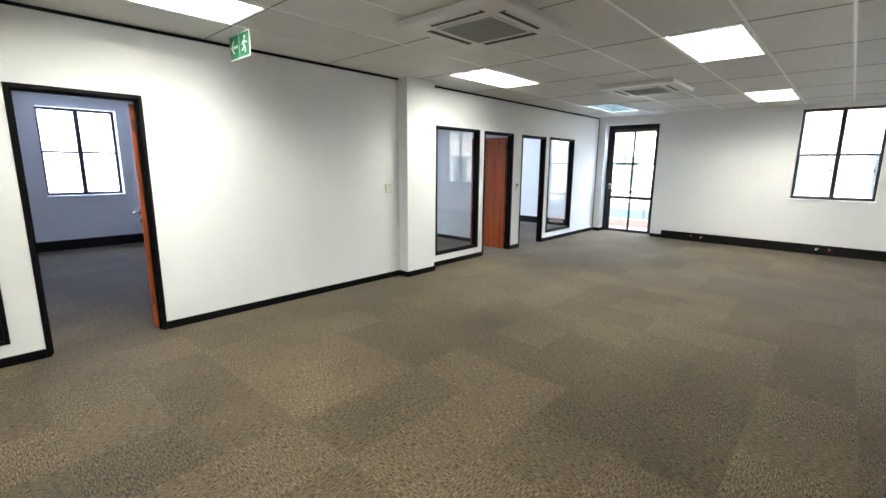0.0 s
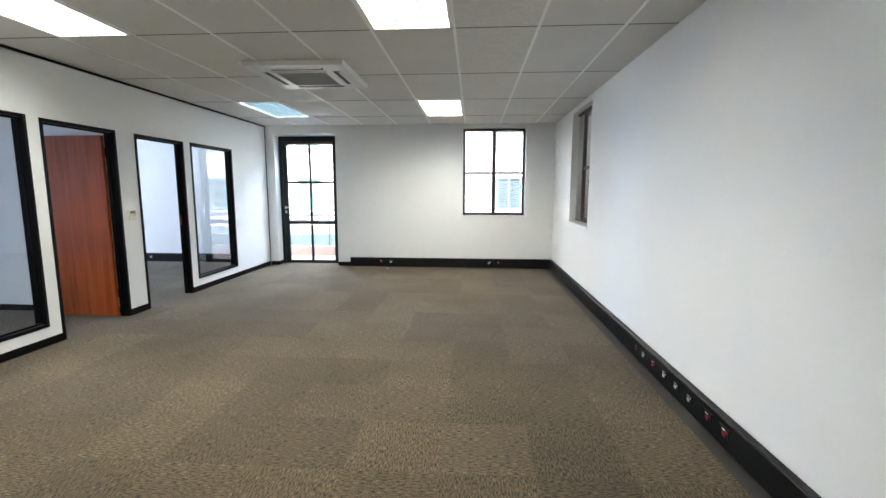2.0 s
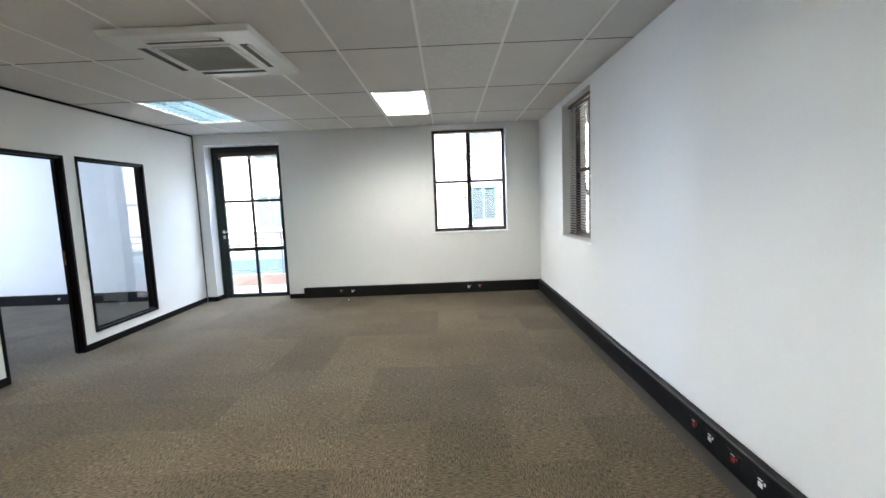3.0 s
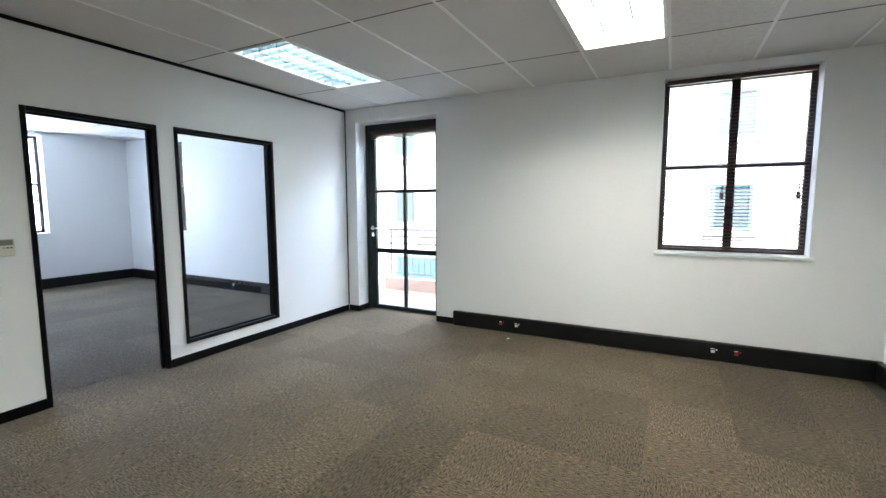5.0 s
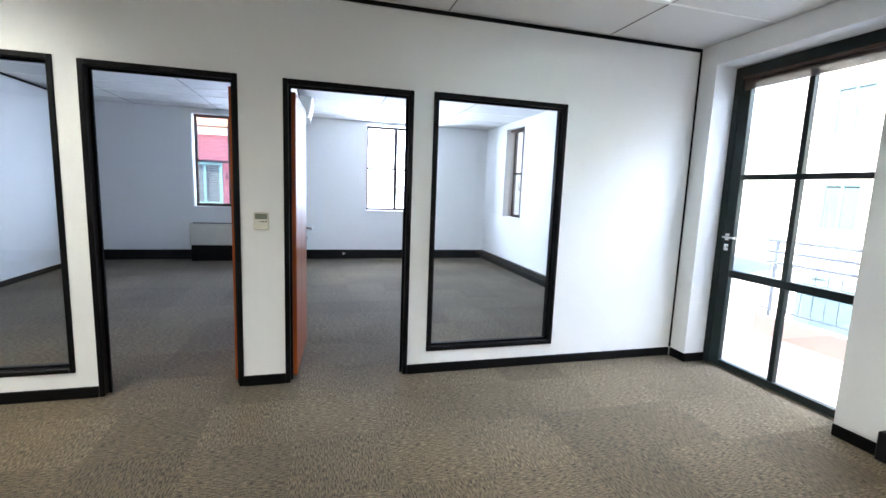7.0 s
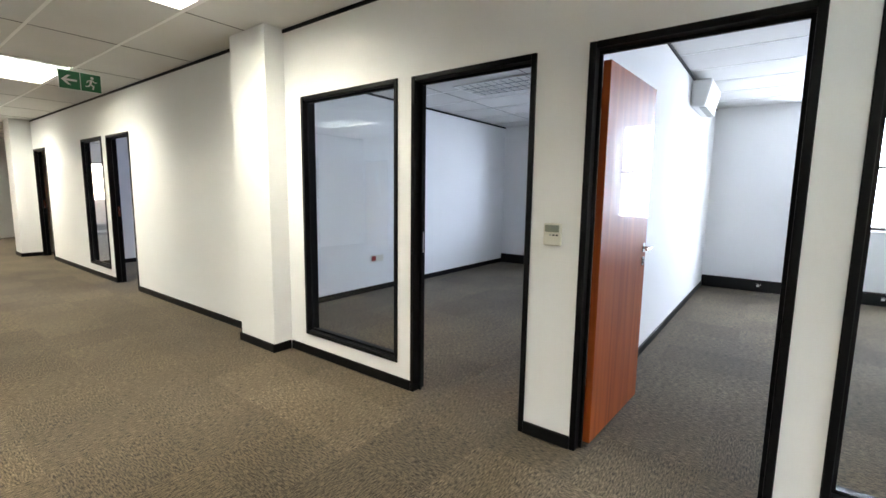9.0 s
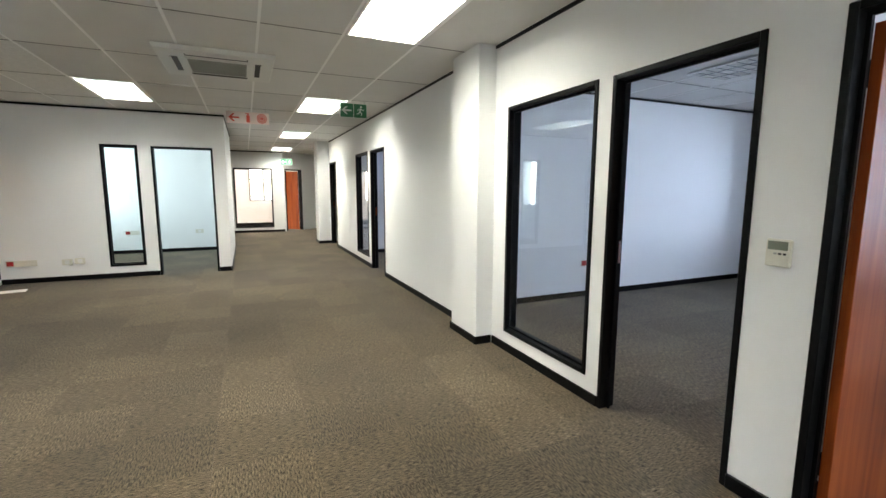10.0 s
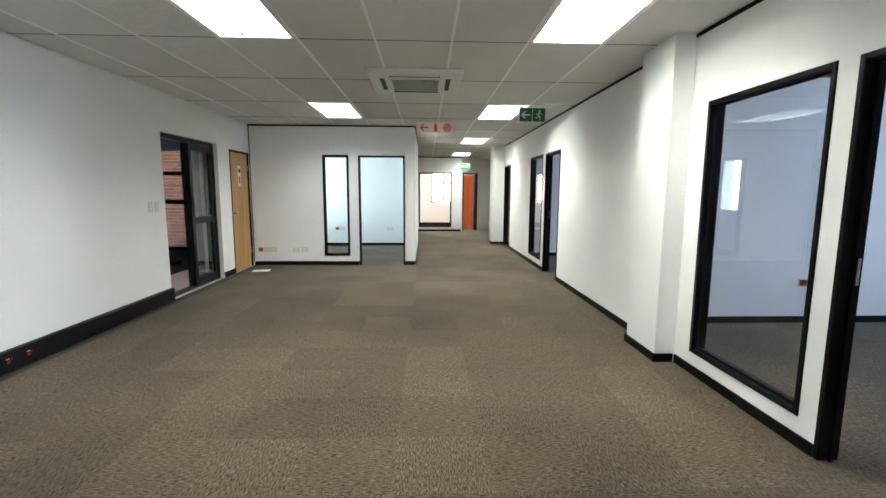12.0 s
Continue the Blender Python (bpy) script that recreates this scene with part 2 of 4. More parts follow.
def wall_x(name, y0, y1, x0, x1, holes, label, h=H, z0=0.0, material=None):
    bm = bmesh.new()
    at = x0
    for a, b, c, d in sorted(holes):
        box(bm, at, y0, z0, a, y1, h)
        if c > z0:
            box(bm, a, y0, z0, b, y1, c)
        box(bm, a, y0, d, b, y1, h)
        at = b
    box(bm, at, y0, z0, x1, y1, h)
    return struct(name, bm, material or WALL, label)


# ---------------------------------------------------------------- plan
XR = 5.41                     # face of the long outer wall
YF = 10.24                    # face of the wall with the balcony door
YB = -0.58                    # face of the small glazed room
XB = -5.61                    # outer wall of the offices
FT = 2.09                     # top of the black frames
D1, D2, D3, D0 = (0.15, 1.00), (5.81, 6.672), (6.945, 7.82), (-3.95, -3.10)
W0, W1, W2 = (-0.97, -0.04), (4.65, 5.69), (7.965, 9.035)
GZ0 = 0.172
PART_X = -0.10
ZS, ZT = 0.98, 2.57           # sill and head of the outer windows

struct("floor", boxes((-6.0, -10.2, -0.25, 8.8, 10.48, -0.008)), SLAB, "dark screed floor under brown carpet tiles", "floor")
wall_y("wall_partition", PART_X, 0.0, -4.0, YF,
       [(*D0, 0, FT), (*W0, GZ0, FT + 0.008), (*D1, 0, FT), (*W1, GZ0, FT + 0.008), (*D2, 0, FT), (*D3, 0, FT), (*W2, GZ0, FT + 0.008)],
       "white painted partition wall with black framed doors and glazing")
struct("wall_pilaster", boxes((0.002, 3.92, 0, 0.172, 4.44, H)), WALL, "white painted square column against the partition")
struct("wall_pilaster_far", boxes((PART_X, -4.5, 0, 0.31, -4.002, H)), WALL, "white painted column at the passage end")
BD = (0.17, 1.35, 0.0, 2.475)
WF = (3.74, 4.89, ZS, ZT)
wall_x("wall_end", YF, YF + 0.36, -0.10, XR + 0.3, [BD, WF], "white end wall with balcony door and window")
WR = (7.78, 8.87, ZS, ZT)
SL = (0.70, 2.21, 0.0, 2.155)
BDOOR = (-0.53, 0.28, 0.0, 2.11)
# unseen opening, added to let the fill lamp into the small room
SRW = (-3.3, -1.9, 1.0, 2.3)
wall_y("wall_long", XR, XR + 0.3, -10.2, YF, [WR, SL, BDOOR, SRW], "long white painted outer wall with one window")
GR3 = (8.03, 9.20, 0.95, 2.58)
GR2 = (5.00, 6.16, 0.95, 2.56)
GR1 = (0.89, 2.00, 0.95, 2.45)
wall_y("wall_office_back", XB - 0.3, XB, -10.2, 10.85, [GR3, GR2, GR1], "white outer wall of the offices with windows")
SR3 = (-4.62, -3.85, 0.95, 2.54)
wall_x("wall_office_end", 10.49, 10.85, XB, -0.102, [SR3], "white end wall of the corner office with a window")
wall_x("wall_divider_corner", 6.78, 6.88, XB, PART_X, [], "white dividing wall between two offices")
wall_x("wall_divider_middle", 3.25, 3.35, XB, PART_X, [], "white dividing wall between two offices")
wall_x("wall_divider_first", -1.9, -1.8, XB, PART_X, [], "white dividing wall of the first office")
OW, OD = (3.57, 4.06, 0.18, FT + 0.008), (2.51, 3.39, 0.0, FT)
wall_x("wall_glazed_room", YB - 0.10, YB, 2.32, XR, [OW, OD], "white wall of the small room with glazing and a doorway")
wall_y("wall_glazed_room_side", 2.32, 2.42, -3.70, YB - 0.102, [], "white side wall of the small room along the passage")
wall_x("wall_glazed_room_back", -3.80, -3.70, 2.32, XR, [], "white back wall of the small room")
FW = (1.20, 2.37, 0.15, FT)
wall_x("wall_passage_end", -8.05, -7.95, 0.85, XR, [FW], "white wall with a glazed panel at the passage end")
ang = thing("wall_passage_angle", pose(0.85, -7.95, 0, 0, 0, 0), "white wall set at an angle at the passage end", "wall", kind="structure")
ang.rotation_euler = (0, 0, radians(180 + 38))
part("wall_panel", boxes((0.0, 0, 0, 0.06, 0.1, H), (0.06, 0, FT, 0.80, 0.1, H), (0.80, 0, 0, 2.4, 0.1, H)), WALL, ang)
part("frame", boxes((0.06, -0.01, 0, 0.10, 0.11, FT), (0.76, -0.01, 0, 0.80, 0.11, FT), (0.10, -0.01, FT - 0.04, 0.76, 0.11, FT)), BLACK, ang)
lf = part("door_leaf", boxes((-0.66, -0.04, 0.008, 0.0, 0.0, 2.03), bevel=0.002), MAHOGANY, ang, "varnished mahogany leaf standing open")
lf.matrix_basis = pose(0.755, 0.11, 0, 0, 0, -70)
# the wider, lower-headed opening is unseen, added to admit the warm fill lamp
wall_x("wall_back", -10.2, -10.1, XB, XR, [(0.9, 1.9, ZS, ZT), (2.4, 4.0, 1.0, 2.4)], "white outer wall behind the passage end")
wall_x("wall_passage_side", -4.6, -4.502, XB, PART_X, [], "white wall behind the passage column")

# ceiling: boards and grid in one mesh
bm = bmesh.new()
GX, GY = 0.63, 1.30
troffers = [(1, 6), (1, 3), (1, 0), (5, 6), (5, 3), (5, 0), (1, -3), (1, -6)]
holes = {}
for i in range(-9, 14):
    for j in range(-8, 8):
        x0, y0 = i * GX, 0.25 + j * GY
        if x0 + GX > 8.8 or y0 > 10.5:
            continue
        if (i, j) in troffers:
            continue
        box(bm, x0 + 0.010, y0 + 0.004, H + 0.004, min(x0 + GX, 8.8) - 0.010, y0 + GY - 0.004, H + 0.02, 2 if i == 6 else 0)
for i in range(-9, 15):
    box(bm, i * GX - 0.011, -10.2, H, i * GX + 0.011, 10.6, H + 0.012, 1)
# dark strips stand in for the shadow lines at the cross joints
for j in range(-8, 9):
    y0 = 0.25 + j * GY
    box(bm, -6.0, y0 - 0.0045, H + 0.001, 8.8, y0 + 0.0045, H + 0.010, 3)
struct("ceiling", bm, (CEIL, TBAR, CEIL_RIDGED, JOINT), "suspended ceiling of pale fibre boards in a white grid", "ceiling")
struct("ceiling_slab", boxes((-6.0, -10.3, 2.95, 8.9, 10.7, 3.15)), WALL, "concrete slab above the suspended ceiling", "ceiling")

# black shadow line where partition meets ceiling
bm = bmesh.new()
for a, b in ((-4.0, 3.918), (4.442, YF - 0.004)):
    box(bm, 0.002, a, H - 0.03, 0.014, b, H - 0.004)
struct("trim_ceiling", bm, BLACK, "thin black trim under the ceiling edge", "trim")
struct("trim_ceiling_room", boxes((2.306, YB + 0.002, H - 0.03, XR - 0.002, YB + 0.014, H - 0.004), (2.306, -3.7, H - 0.03, 2.318, YB, H - 0.004),
                                 (0.84, -7.948, H - 0.035, XR, -7.936, H - 0.004)), BLACK, "thin black trim under the ceiling edge", "trim")
struct("trim_corner", boxes((0.002, YF - 0.014, 0.08, 0.012, YF - 0.003, H - 0.03), (XR - 0.014, YB + 0.002, 0.08, XR - 0.003, YB + 0.014, H - 0.03)), BLACK, "thin black upright trim in the corner", "trim")

struct("trim_ceiling_offices", boxes((XB + 0.01, 3.352, H - 0.03, -0.11, 3.364, H - 0.004), (XB + 0.01, 6.766, H - 0.03, -0.11, 6.778, H - 0.004),
                                   (XB + 0.01, 6.882, H - 0.03, -0.11, 6.894, H - 0.004), (XB + 0.01, 3.236, H - 0.03, -0.11, 3.248, H - 0.004)), BLACK, "thin black trim under the office ceilings", "trim")
# skirtings
def skirt(name, *specs):
    return struct(name, boxes(*specs, bevel=0.004), BLACK, "black painted skirting along the wall foot", "baseboard")

SK, SKT = 0.075, 0.016
skirt("baseboard_partition",
      *[(0.001, a, 0.001, SKT, b, SK) for a, b in ((-3.1, D1[0]), (D1[1], 3.918), (4.44 + SKT, D2[0]), (D2[1], D3[0]), (D3[1], YF - 0.02))])
skirt("baseboard_pilaster", (0.0175, 3.918 - SKT, 0.001, 0.172 + SKT, 3.919, SK), (0.173, 3.9195, 0.001, 0.172 + SKT, 4.4405, SK), (0.0175, 4.441, 0.001, 0.172 + SKT, 4.44 + SKT - 0.0005, SK))
skirt("baseboard_end", (0.017, YF - SKT, 0.001, 0.17 + SKT, YF - 0.001, SK), (0.171, YF, 0.001, 0.17 + SKT, YF + 0.198, SK), (1.352, YF - SKT, 0.001, 1.593, YF - 0.001, SK))
skirt("baseboard_small_room", (3.392, YB + 0.001, 0.001, XR - 0.02, YB + SKT, SK), (2.322, YB + 0.001, 0.001, 2.508, YB + SKT, SK), (2.304, -3.7, 0.001, 2.319, YB + SKT, SK),
      (2.43, -3.698, 0.001, XR, -3.682, SK))
skirt("baseboard_long", (XR - SKT, 0.30, 0.001, XR - 0.001, 0.69, 0.09))
skirt("baseboard_far", (0.86, -7.948, 0.001, XR, -7.93, 0.07), (0.312, -4.5, 0.001, 0.326, -4.0, SK), (0.0, -4.0, 0.001, 0.326, -3.985, SK), (0.9, -10.098, 0.001, XR, -10.04, 0.17))
# power trunking, deeper and taller than the skirting
def trunking(name, *specs):
    return struct(name, boxes(*specs, bevel=0.008), TRUNK, "black plastic power trunking along the wall foot", "trunking")

TH, TD = 0.17, 0.055
trunking("trunking_long", (XR - TD, 2.23, 0.001, XR - 0.001, YF - TD - 0.002, TH))
trunking("trunking_end", (1.597, YF - TD, 0.001, XR - 0.002, YF - 0.001, TH))
trunking("trunking_corner_office", (XB + 0.001, 6.885, 0.001, XB + TD, 10.485, TH), (XB + TD + 0.002, 10.49 - TD, 0.001, -0.105, 10.489, TH))
trunking("trunking_middle_office", (XB + 0.001, 3.355, 0.001, XB + TD, 6.775, TH))
trunking("trunking_first_office", (XB + 0.001, -1.795, 0.001, XB + TD, 3.245, TH))
skirt("baseboard_corner_office", (XB + TD + 0.003, 6.881, 0.001, -0.12, 6.896, SK), (-0.116, 6.90, 0.001, -0.101, 6.944, SK))
skirt("baseboard_middle_office", (XB + TD + 0.003, 3.351, 0.001, -0.12, 3.366, SK), (XB + TD + 0.003, 6.764, 0.001, -0.12, 6.779, SK))
skirt("baseboard_first_office", (XB + TD + 0.003, 3.234, 0.001, -0.12, 3.249, SK), (XB + TD + 0.003, -1.799, 0.001, -0.12, -1.784, SK))

# ---------------------------------------------------------------- interior doors and glazing
FW_, FP = 0.032, 0.010        # frame face width, and how far it stands proud


def frame_bm(w, z0, z1, depth, sill):
    """Black frame in the opening of a partition: local x along the wall, y through it (0 = room face)."""
    bm = bmesh.new()
    y0, y1 = -FP, depth + FP
    box(bm, 0.0, y0, z0, FW_, y1, z1)
    box(bm, w - FW_, y0, z0, w, y1, z1)
    box(bm, FW_, y0, z1 - FW_, w - FW_, y1, z1)
    if sill:
        box(bm, FW_, y0, z0, w - FW_, y1, z0 + FW_)
    soften(bm, 0.004)
    return bm


def stop_bm(w, z0, z1, y, sill):
    bm = bmesh.new()
    a, b, t = FW_, w - FW_, 0.016
    box(bm, a, y, z0, a + t, y + 0.014, z1 - FW_)
    box(bm, b - t, y, z0, b, y + 0.014, z1 - FW_)
    box(bm, a + t, y, z1 - FW_ - t, b - t, y + 0.014, z1 - FW_)
    if sill:
        box(bm, a + t, y, z0, b - t, y + 0.014, z0 + t)
    return bm


def lever_bm(side, out):
    """Lever handle on its plate; out: which way the lever stands off the leaf, side: which way it points."""
    bm = bmesh.new()
    box(bm, -0.02, 0 if out > 0 else -0.008, -0.03, 0.02, 0.008 if out > 0 else 0, 0.03)
    soften(bm, 0.003)
    rod(bm, (0, 0, 0), (0, out * 0.05, 0), 0.009)
    rod(bm, (0, out * 0.05, 0), (side * 0.11, out * 0.05, 0), 0.009)
    box(bm, -0.02, 0 if out > 0 else -0.006, -0.115, 0.02, 0.006 if out > 0 else 0, -0.06)
    rod(bm, (0, 0, -0.088), (0, out * 0.012, -0.088), 0.012)
    return bm


def open_door(name, m, w, hinge, angle, label):
    """Frame and leaf; hinge 0: at local x = 0, 1: at local x = w. The leaf swings away from the room by angle."""
    t = thing(name, m, label, "door", "office doors", "structure")
    part("door_frame", frame_bm(w, 0.0, FT, 0.10, False), BLACK, t)
    part("door_stop", stop_bm(w, 0.0, FT, 0.05, False), BLACK, t)
    lw = w - 2 * FW_ - 0.004
    s = 1 if hinge == 0 else -1
    bm = bmesh.new()
    box(bm, min(0, s * lw), -0.04, 0.008, max(0, s * lw), 0, 2.028)
    soften(bm, 0.002)
    leaf = part("door_leaf", bm, MAHOGANY, t, "varnished mahogany veneer leaf")
    hx = FW_ + 0.002 if hinge == 0 else w - FW_ - 0.002
    leaf.matrix_basis = pose(hx, 0.108, 0, 0, 0, s * angle)
    for out, y in ((1, 0.0), (-1, -0.04)):
        h = part("door_handle", lever_bm(-s, out), CHROME, leaf, "chrome lever handle")
        h.matrix_basis = pose(s * (lw - 0.06), y, 1.03)
    for z in (0.22, 1.80):
        hb = bmesh.new()
        rod(hb, (hx - s * 0.004, 0.118, z), (hx - s * 0.004, 0.118, z + 0.1), 0.009)
        box(hb, hx - 0.03, 0.1121, z, hx + 0.03, 0.1155, z + 0.1)
        part("hinge", hb, DARKP, t)
    kb = bmesh.new()
    kx = (w - FW_ - 0.003) if hinge == 0 else FW_
    box(kb, kx, 0.06, 0.96, kx + 0.003, 0.095, 1.10)
    part("strike_plate", kb, CHROME, t, "chrome strike plate")
    return t


def glazing(name, m, w, z0, z1, depth, label):
    t = thing(name, m, label, "window", "interior glazing", "structure")
    part("window_frame", frame_bm(w, z0, z1, depth, True), BLACK, t)
    part("glazing_bead", stop_bm(w, z0 + FW_, z1, 0.030, True), BLACK, t)
    pn = part("pane", boxes((FW_, 0.046, z0 + FW_, w - FW_, 0.050, z1 - FW_)), GLASS, t)
    pn.visible_shadow = False
    return t


# the room side of the partition faces +x: local x runs along +y, local y into the offices
def on_partition(y):
    return pose(0, y, 0, 0, 0, 90)

open_door("door_1", on_partition(D1[0]), D1[1] - D1[0], 1, 103, "open mahogany door in a black frame, first office")
open_door("door_2", on_partition(D2[0]), D2[1] - D2[0], 1, 91, "open mahogany door in a black frame, middle office")
open_door("door_3", on_partition(D3[0]), D3[1] - D3[0], 0, 87, "open mahogany door in a black frame, corner office")
open_door("door_4", on_partition(D0[0]), D0[1] - D0[0], 1, 88, "open mahogany door in a black frame beside the column")
glazing("window_1", on_partition(W0[0]), W0[1] - W0[0], GZ0, FT + 0.008, 0.10, "black framed glass panel beside the first office door")
glazing("window_2", on_partition(W1[0]), W1[1] - W1[0], GZ0, FT + 0.008, 0.10, "black framed glass panel beside the column")
glazing("window_3", on_partition(W2[0]), W2[1] - W2[0], GZ0, FT + 0.008, 0.10, "black framed glass panel of the corner office")
glazing("window_4", pose(OW[1], YB, 0, 0, 0, 180), OW[1] - OW[0], 0.18, FT + 0.008, 0.10, "narrow black framed glass panel of the small room")
dw = thing("doorway", pose(OD[1], YB, 0, 0, 0, 180), "black framed doorway with no leaf, small room", "doorway", kind="structure")
part("door_frame", frame_bm(OD[1] - OD[0], 0.0, FT, 0.10, False), BLACK, dw)
glazing("window_5", pose(FW[1], -7.95, 0, 0, 0, 180), FW[1] - FW[0], 0.15, FT, 0.10, "black framed glass panel at the passage end")

# ---------------------------------------------------------------- outer windows with blinds
def slat_mesh(w):
    bm = bmesh.new()
    box(bm, -w / 2, -0.0125, -0.0014, w / 2, 0.0125, 0.0014)
    return mesh_of("slat", bm, SLATM)


def outer_window(name, m, w, h, label, blind, frame_mat, setback=0.17):
    """Two leaves of two panes: local x along the wall, y outwards (0 = room face of the wall), z from the sill."""
    t = thing(name, m, label, "window", "outer windows", "structure")
    y0, y1, f = setback, setback + 0.05, 0.045
    part("window_frame", boxes((0, y0, 0, f, y1, h), (w - f, y0, 0, w, y1, h), (f, y0, 0, w - f, y1, f), (f, y0, h - f, w - f, y1, h), bevel=0.004), frame_mat, t)
    c = w / 2
    part("mullion", boxes((c - 0.035, y0 - 0.004, f, c + 0.035, y1 - 0.004, h - f), bevel=0.004), frame_mat, t)
    for a, b in ((f, c - 0.035), (c + 0.035, w - f)):
        part("glazing_bar", boxes((a, y0 + 0.008, h * 0.5 - 0.02, b, y1 - 0.008, h * 0.5 + 0.02)), frame_mat, t)
        for z0, z1 in ((f, h * 0.5 - 0.02), (h * 0.5 + 0.02, h - f)):
            p = part("pane", boxes((a, y0 + 0.022, z0, b, y0 + 0.026, z1)), GLASS, t)
            p.visible_shadow = False
        st = bmesh.new()
        rod(st, (b - 0.03, y0 - 0.012, h * 0.33), (b - 0.03, y0 - 0.03, h * 0.33 + 0.10), 0.006)
        box(st, b - 0.045, y0 - 0.014, h * 0.33 - 0.03, b - 0.015, y0, h * 0.33 + 0.03)
        part("catch", st, frame_mat, t)
    part("window_sill", boxes((-0.03, -0.02, -0.03, w + 0.03, setback - 0.002, -0.001), bevel=0.004), WALL, t, "white painted sill")
    if blind:
        bl = thing("venetian_blind", m, "dark narrow venetian blind hanging open in a window", "blind", "venetian blinds")
        part("head_rail", boxes((0.02, 0.075, h - 0.045, w - 0.02, 0.115, h - 0.005), bevel=0.003), SLATM, bl)
        part("bottom_rail", boxes((0.02, 0.083, 0.02, w - 0.02, 0.107, 0.034), bevel=0.003), SLATM, bl)
        me = slat_mesh(w - 0.05)
        n = int((h - 0.10) / 0.031)
        for k in range(n):
            piece("slat", me, bl, pose(w / 2, 0.095, 0.055 + k * 0.031, random.uniform(14, 18), 0, 0))
        for x in (0.18, w - 0.18):
            cb = bmesh.new()
            rod(cb, (x, 0.0815, 0.03), (x, 0.0815, h - 0.03), 0.0012, 5)
            part("cord", cb, SLATM, bl)
    return t


outer_window("window_6", pose(WF[0], YF, ZS), WF[1] - WF[0], ZT - ZS, "dark framed four pane window in the end wall", True, BRONZE)
outer_window("window_7", pose(XR, WR[1], ZS, 0, 0, -90), WR[1] - WR[0], ZT - ZS, "dark framed window deep in the long wall", True, BRONZE)
outer_window("window_8", pose(XB, GR3[0], 0.95, 0, 0, 90), GR3[1] - GR3[0], 1.63, "dark framed four pane window, corner office", False, BRONZE)
outer_window("window_9", pose(XB, GR2[0], 0.95, 0, 0, 90), GR2[1] - GR2[0], 1.61, "dark framed window with lowered blind, middle office", True, BRONZE)
outer_window("window_10", pose(XB, GR1[0], 0.95, 0, 0, 90), GR1[1] - GR1[0], 1.50, "dark framed four pane window, first office", False, BRONZE)
outer_window("window_11", pose(SR3[0], 10.49, 0.95), SR3[1] - SR3[0], 1.59, "dark framed window with blind, corner office side", True, BRONZE)
outer_window("window_12", pose(1.9, -10.1, ZS, 0, 0, 180), 1.0, ZT - ZS, "dark framed four pane window at the passage end", False, BRONZE, 0.03)

# balcony door: dark green steel, two by four panes
bd = thing("door_5", pose(BD[0], YF + 0.20, 0), "closed dark green glazed balcony door with six large panes", "door", kind="structure")
bd.scale.z = 0.972
bw = BD[1] - BD[0]
part("door_frame", boxes((0.0, 0, 0, 0.055, 0.07, 2.54), (bw - 0.055, 0, 0, bw, 0.07, 2.54), (0.055, 0, 2.45, bw - 0.055, 0.07, 2.54), bevel=0.004), GREEN_BLACK, bd)
leaf = part("door_leaf", boxes((0.058, 0.008, 0.01, 0.148, 0.058, 2.447), (bw - 0.128, 0.008, 0.01, bw - 0.058, 0.058, 2.447), (0.148, 0.008, 0.01, bw - 0.128, 0.058, 0.07),
                               (0.148, 0.008, 2.38, bw - 0.128, 0.058, 2.447), (0.148, 0.010, 0.80, bw - 0.128, 0.056, 0.865), (0.148, 0.010, 1.62, bw - 0.128, 0.056, 1.665), bevel=0.004), GREEN_BLACK, bd)
cx = (0.148 + bw - 0.128) / 2
for a, b in ((0.07, 0.80), (0.865, 1.62), (1.665, 2.38)):
    part("glazing_bar", boxes((cx - 0.02, 0.012, a, cx + 0.02, 0.054, b)), GREEN_BLACK, bd)
    for p, q in ((0.148, cx - 0.02), (cx + 0.02, bw - 0.128)):
        pn = part("pane", boxes((p, 0.03, a, q, 0.034, b)), GLASS, bd)
        pn.visible_shadow = False
hd = part("door_handle", lever_bm(1, -1), CHROME, leaf, "chrome lever handle")
hd.matrix_basis = pose(0.10, 0.008, 1.14)
bl = thing("venetian_blind", pose(BD[0], YF + 0.162, 0), "brown venetian blind drawn up above the balcony door", "blind", "venetian blinds")
bl.scale.z = 0.972
part("head_rail", boxes((0.11, 0, 2.42, bw - 0.09, 0.03, 2.445), bevel=0.002), SLATM, bl)
bm_s = slat_mesh(bw - 0.22)
for k in range(9):
    piece("slat", bm_s, bl, pose(bw / 2 + 0.01, 0.014, 2.34 + k * 0.0085, random.uniform(-3, 3), 0, 0))

# sliding door to the side room
sd = thing("door_6", pose(XR, SL[1], 0, 0, 0, -90), "half open black aluminium sliding glass door", "door", kind="structure")
sw = SL[1] - SL[0]
part("door_frame", boxes((0, 0.06, 0, 0.04, 0.2, SL[3] - 0.004), (sw - 0.05, 0.06, 0, sw - 0.002, 0.2, SL[3] - 0.004), (0.04, 0.06, SL[3] - 0.06, sw - 0.05, 0.2, SL[3] - 0.004), (0.04, 0.06, 0.0, sw - 0.05, 0.2, 0.02), bevel=0.004), BLACKM, sd)

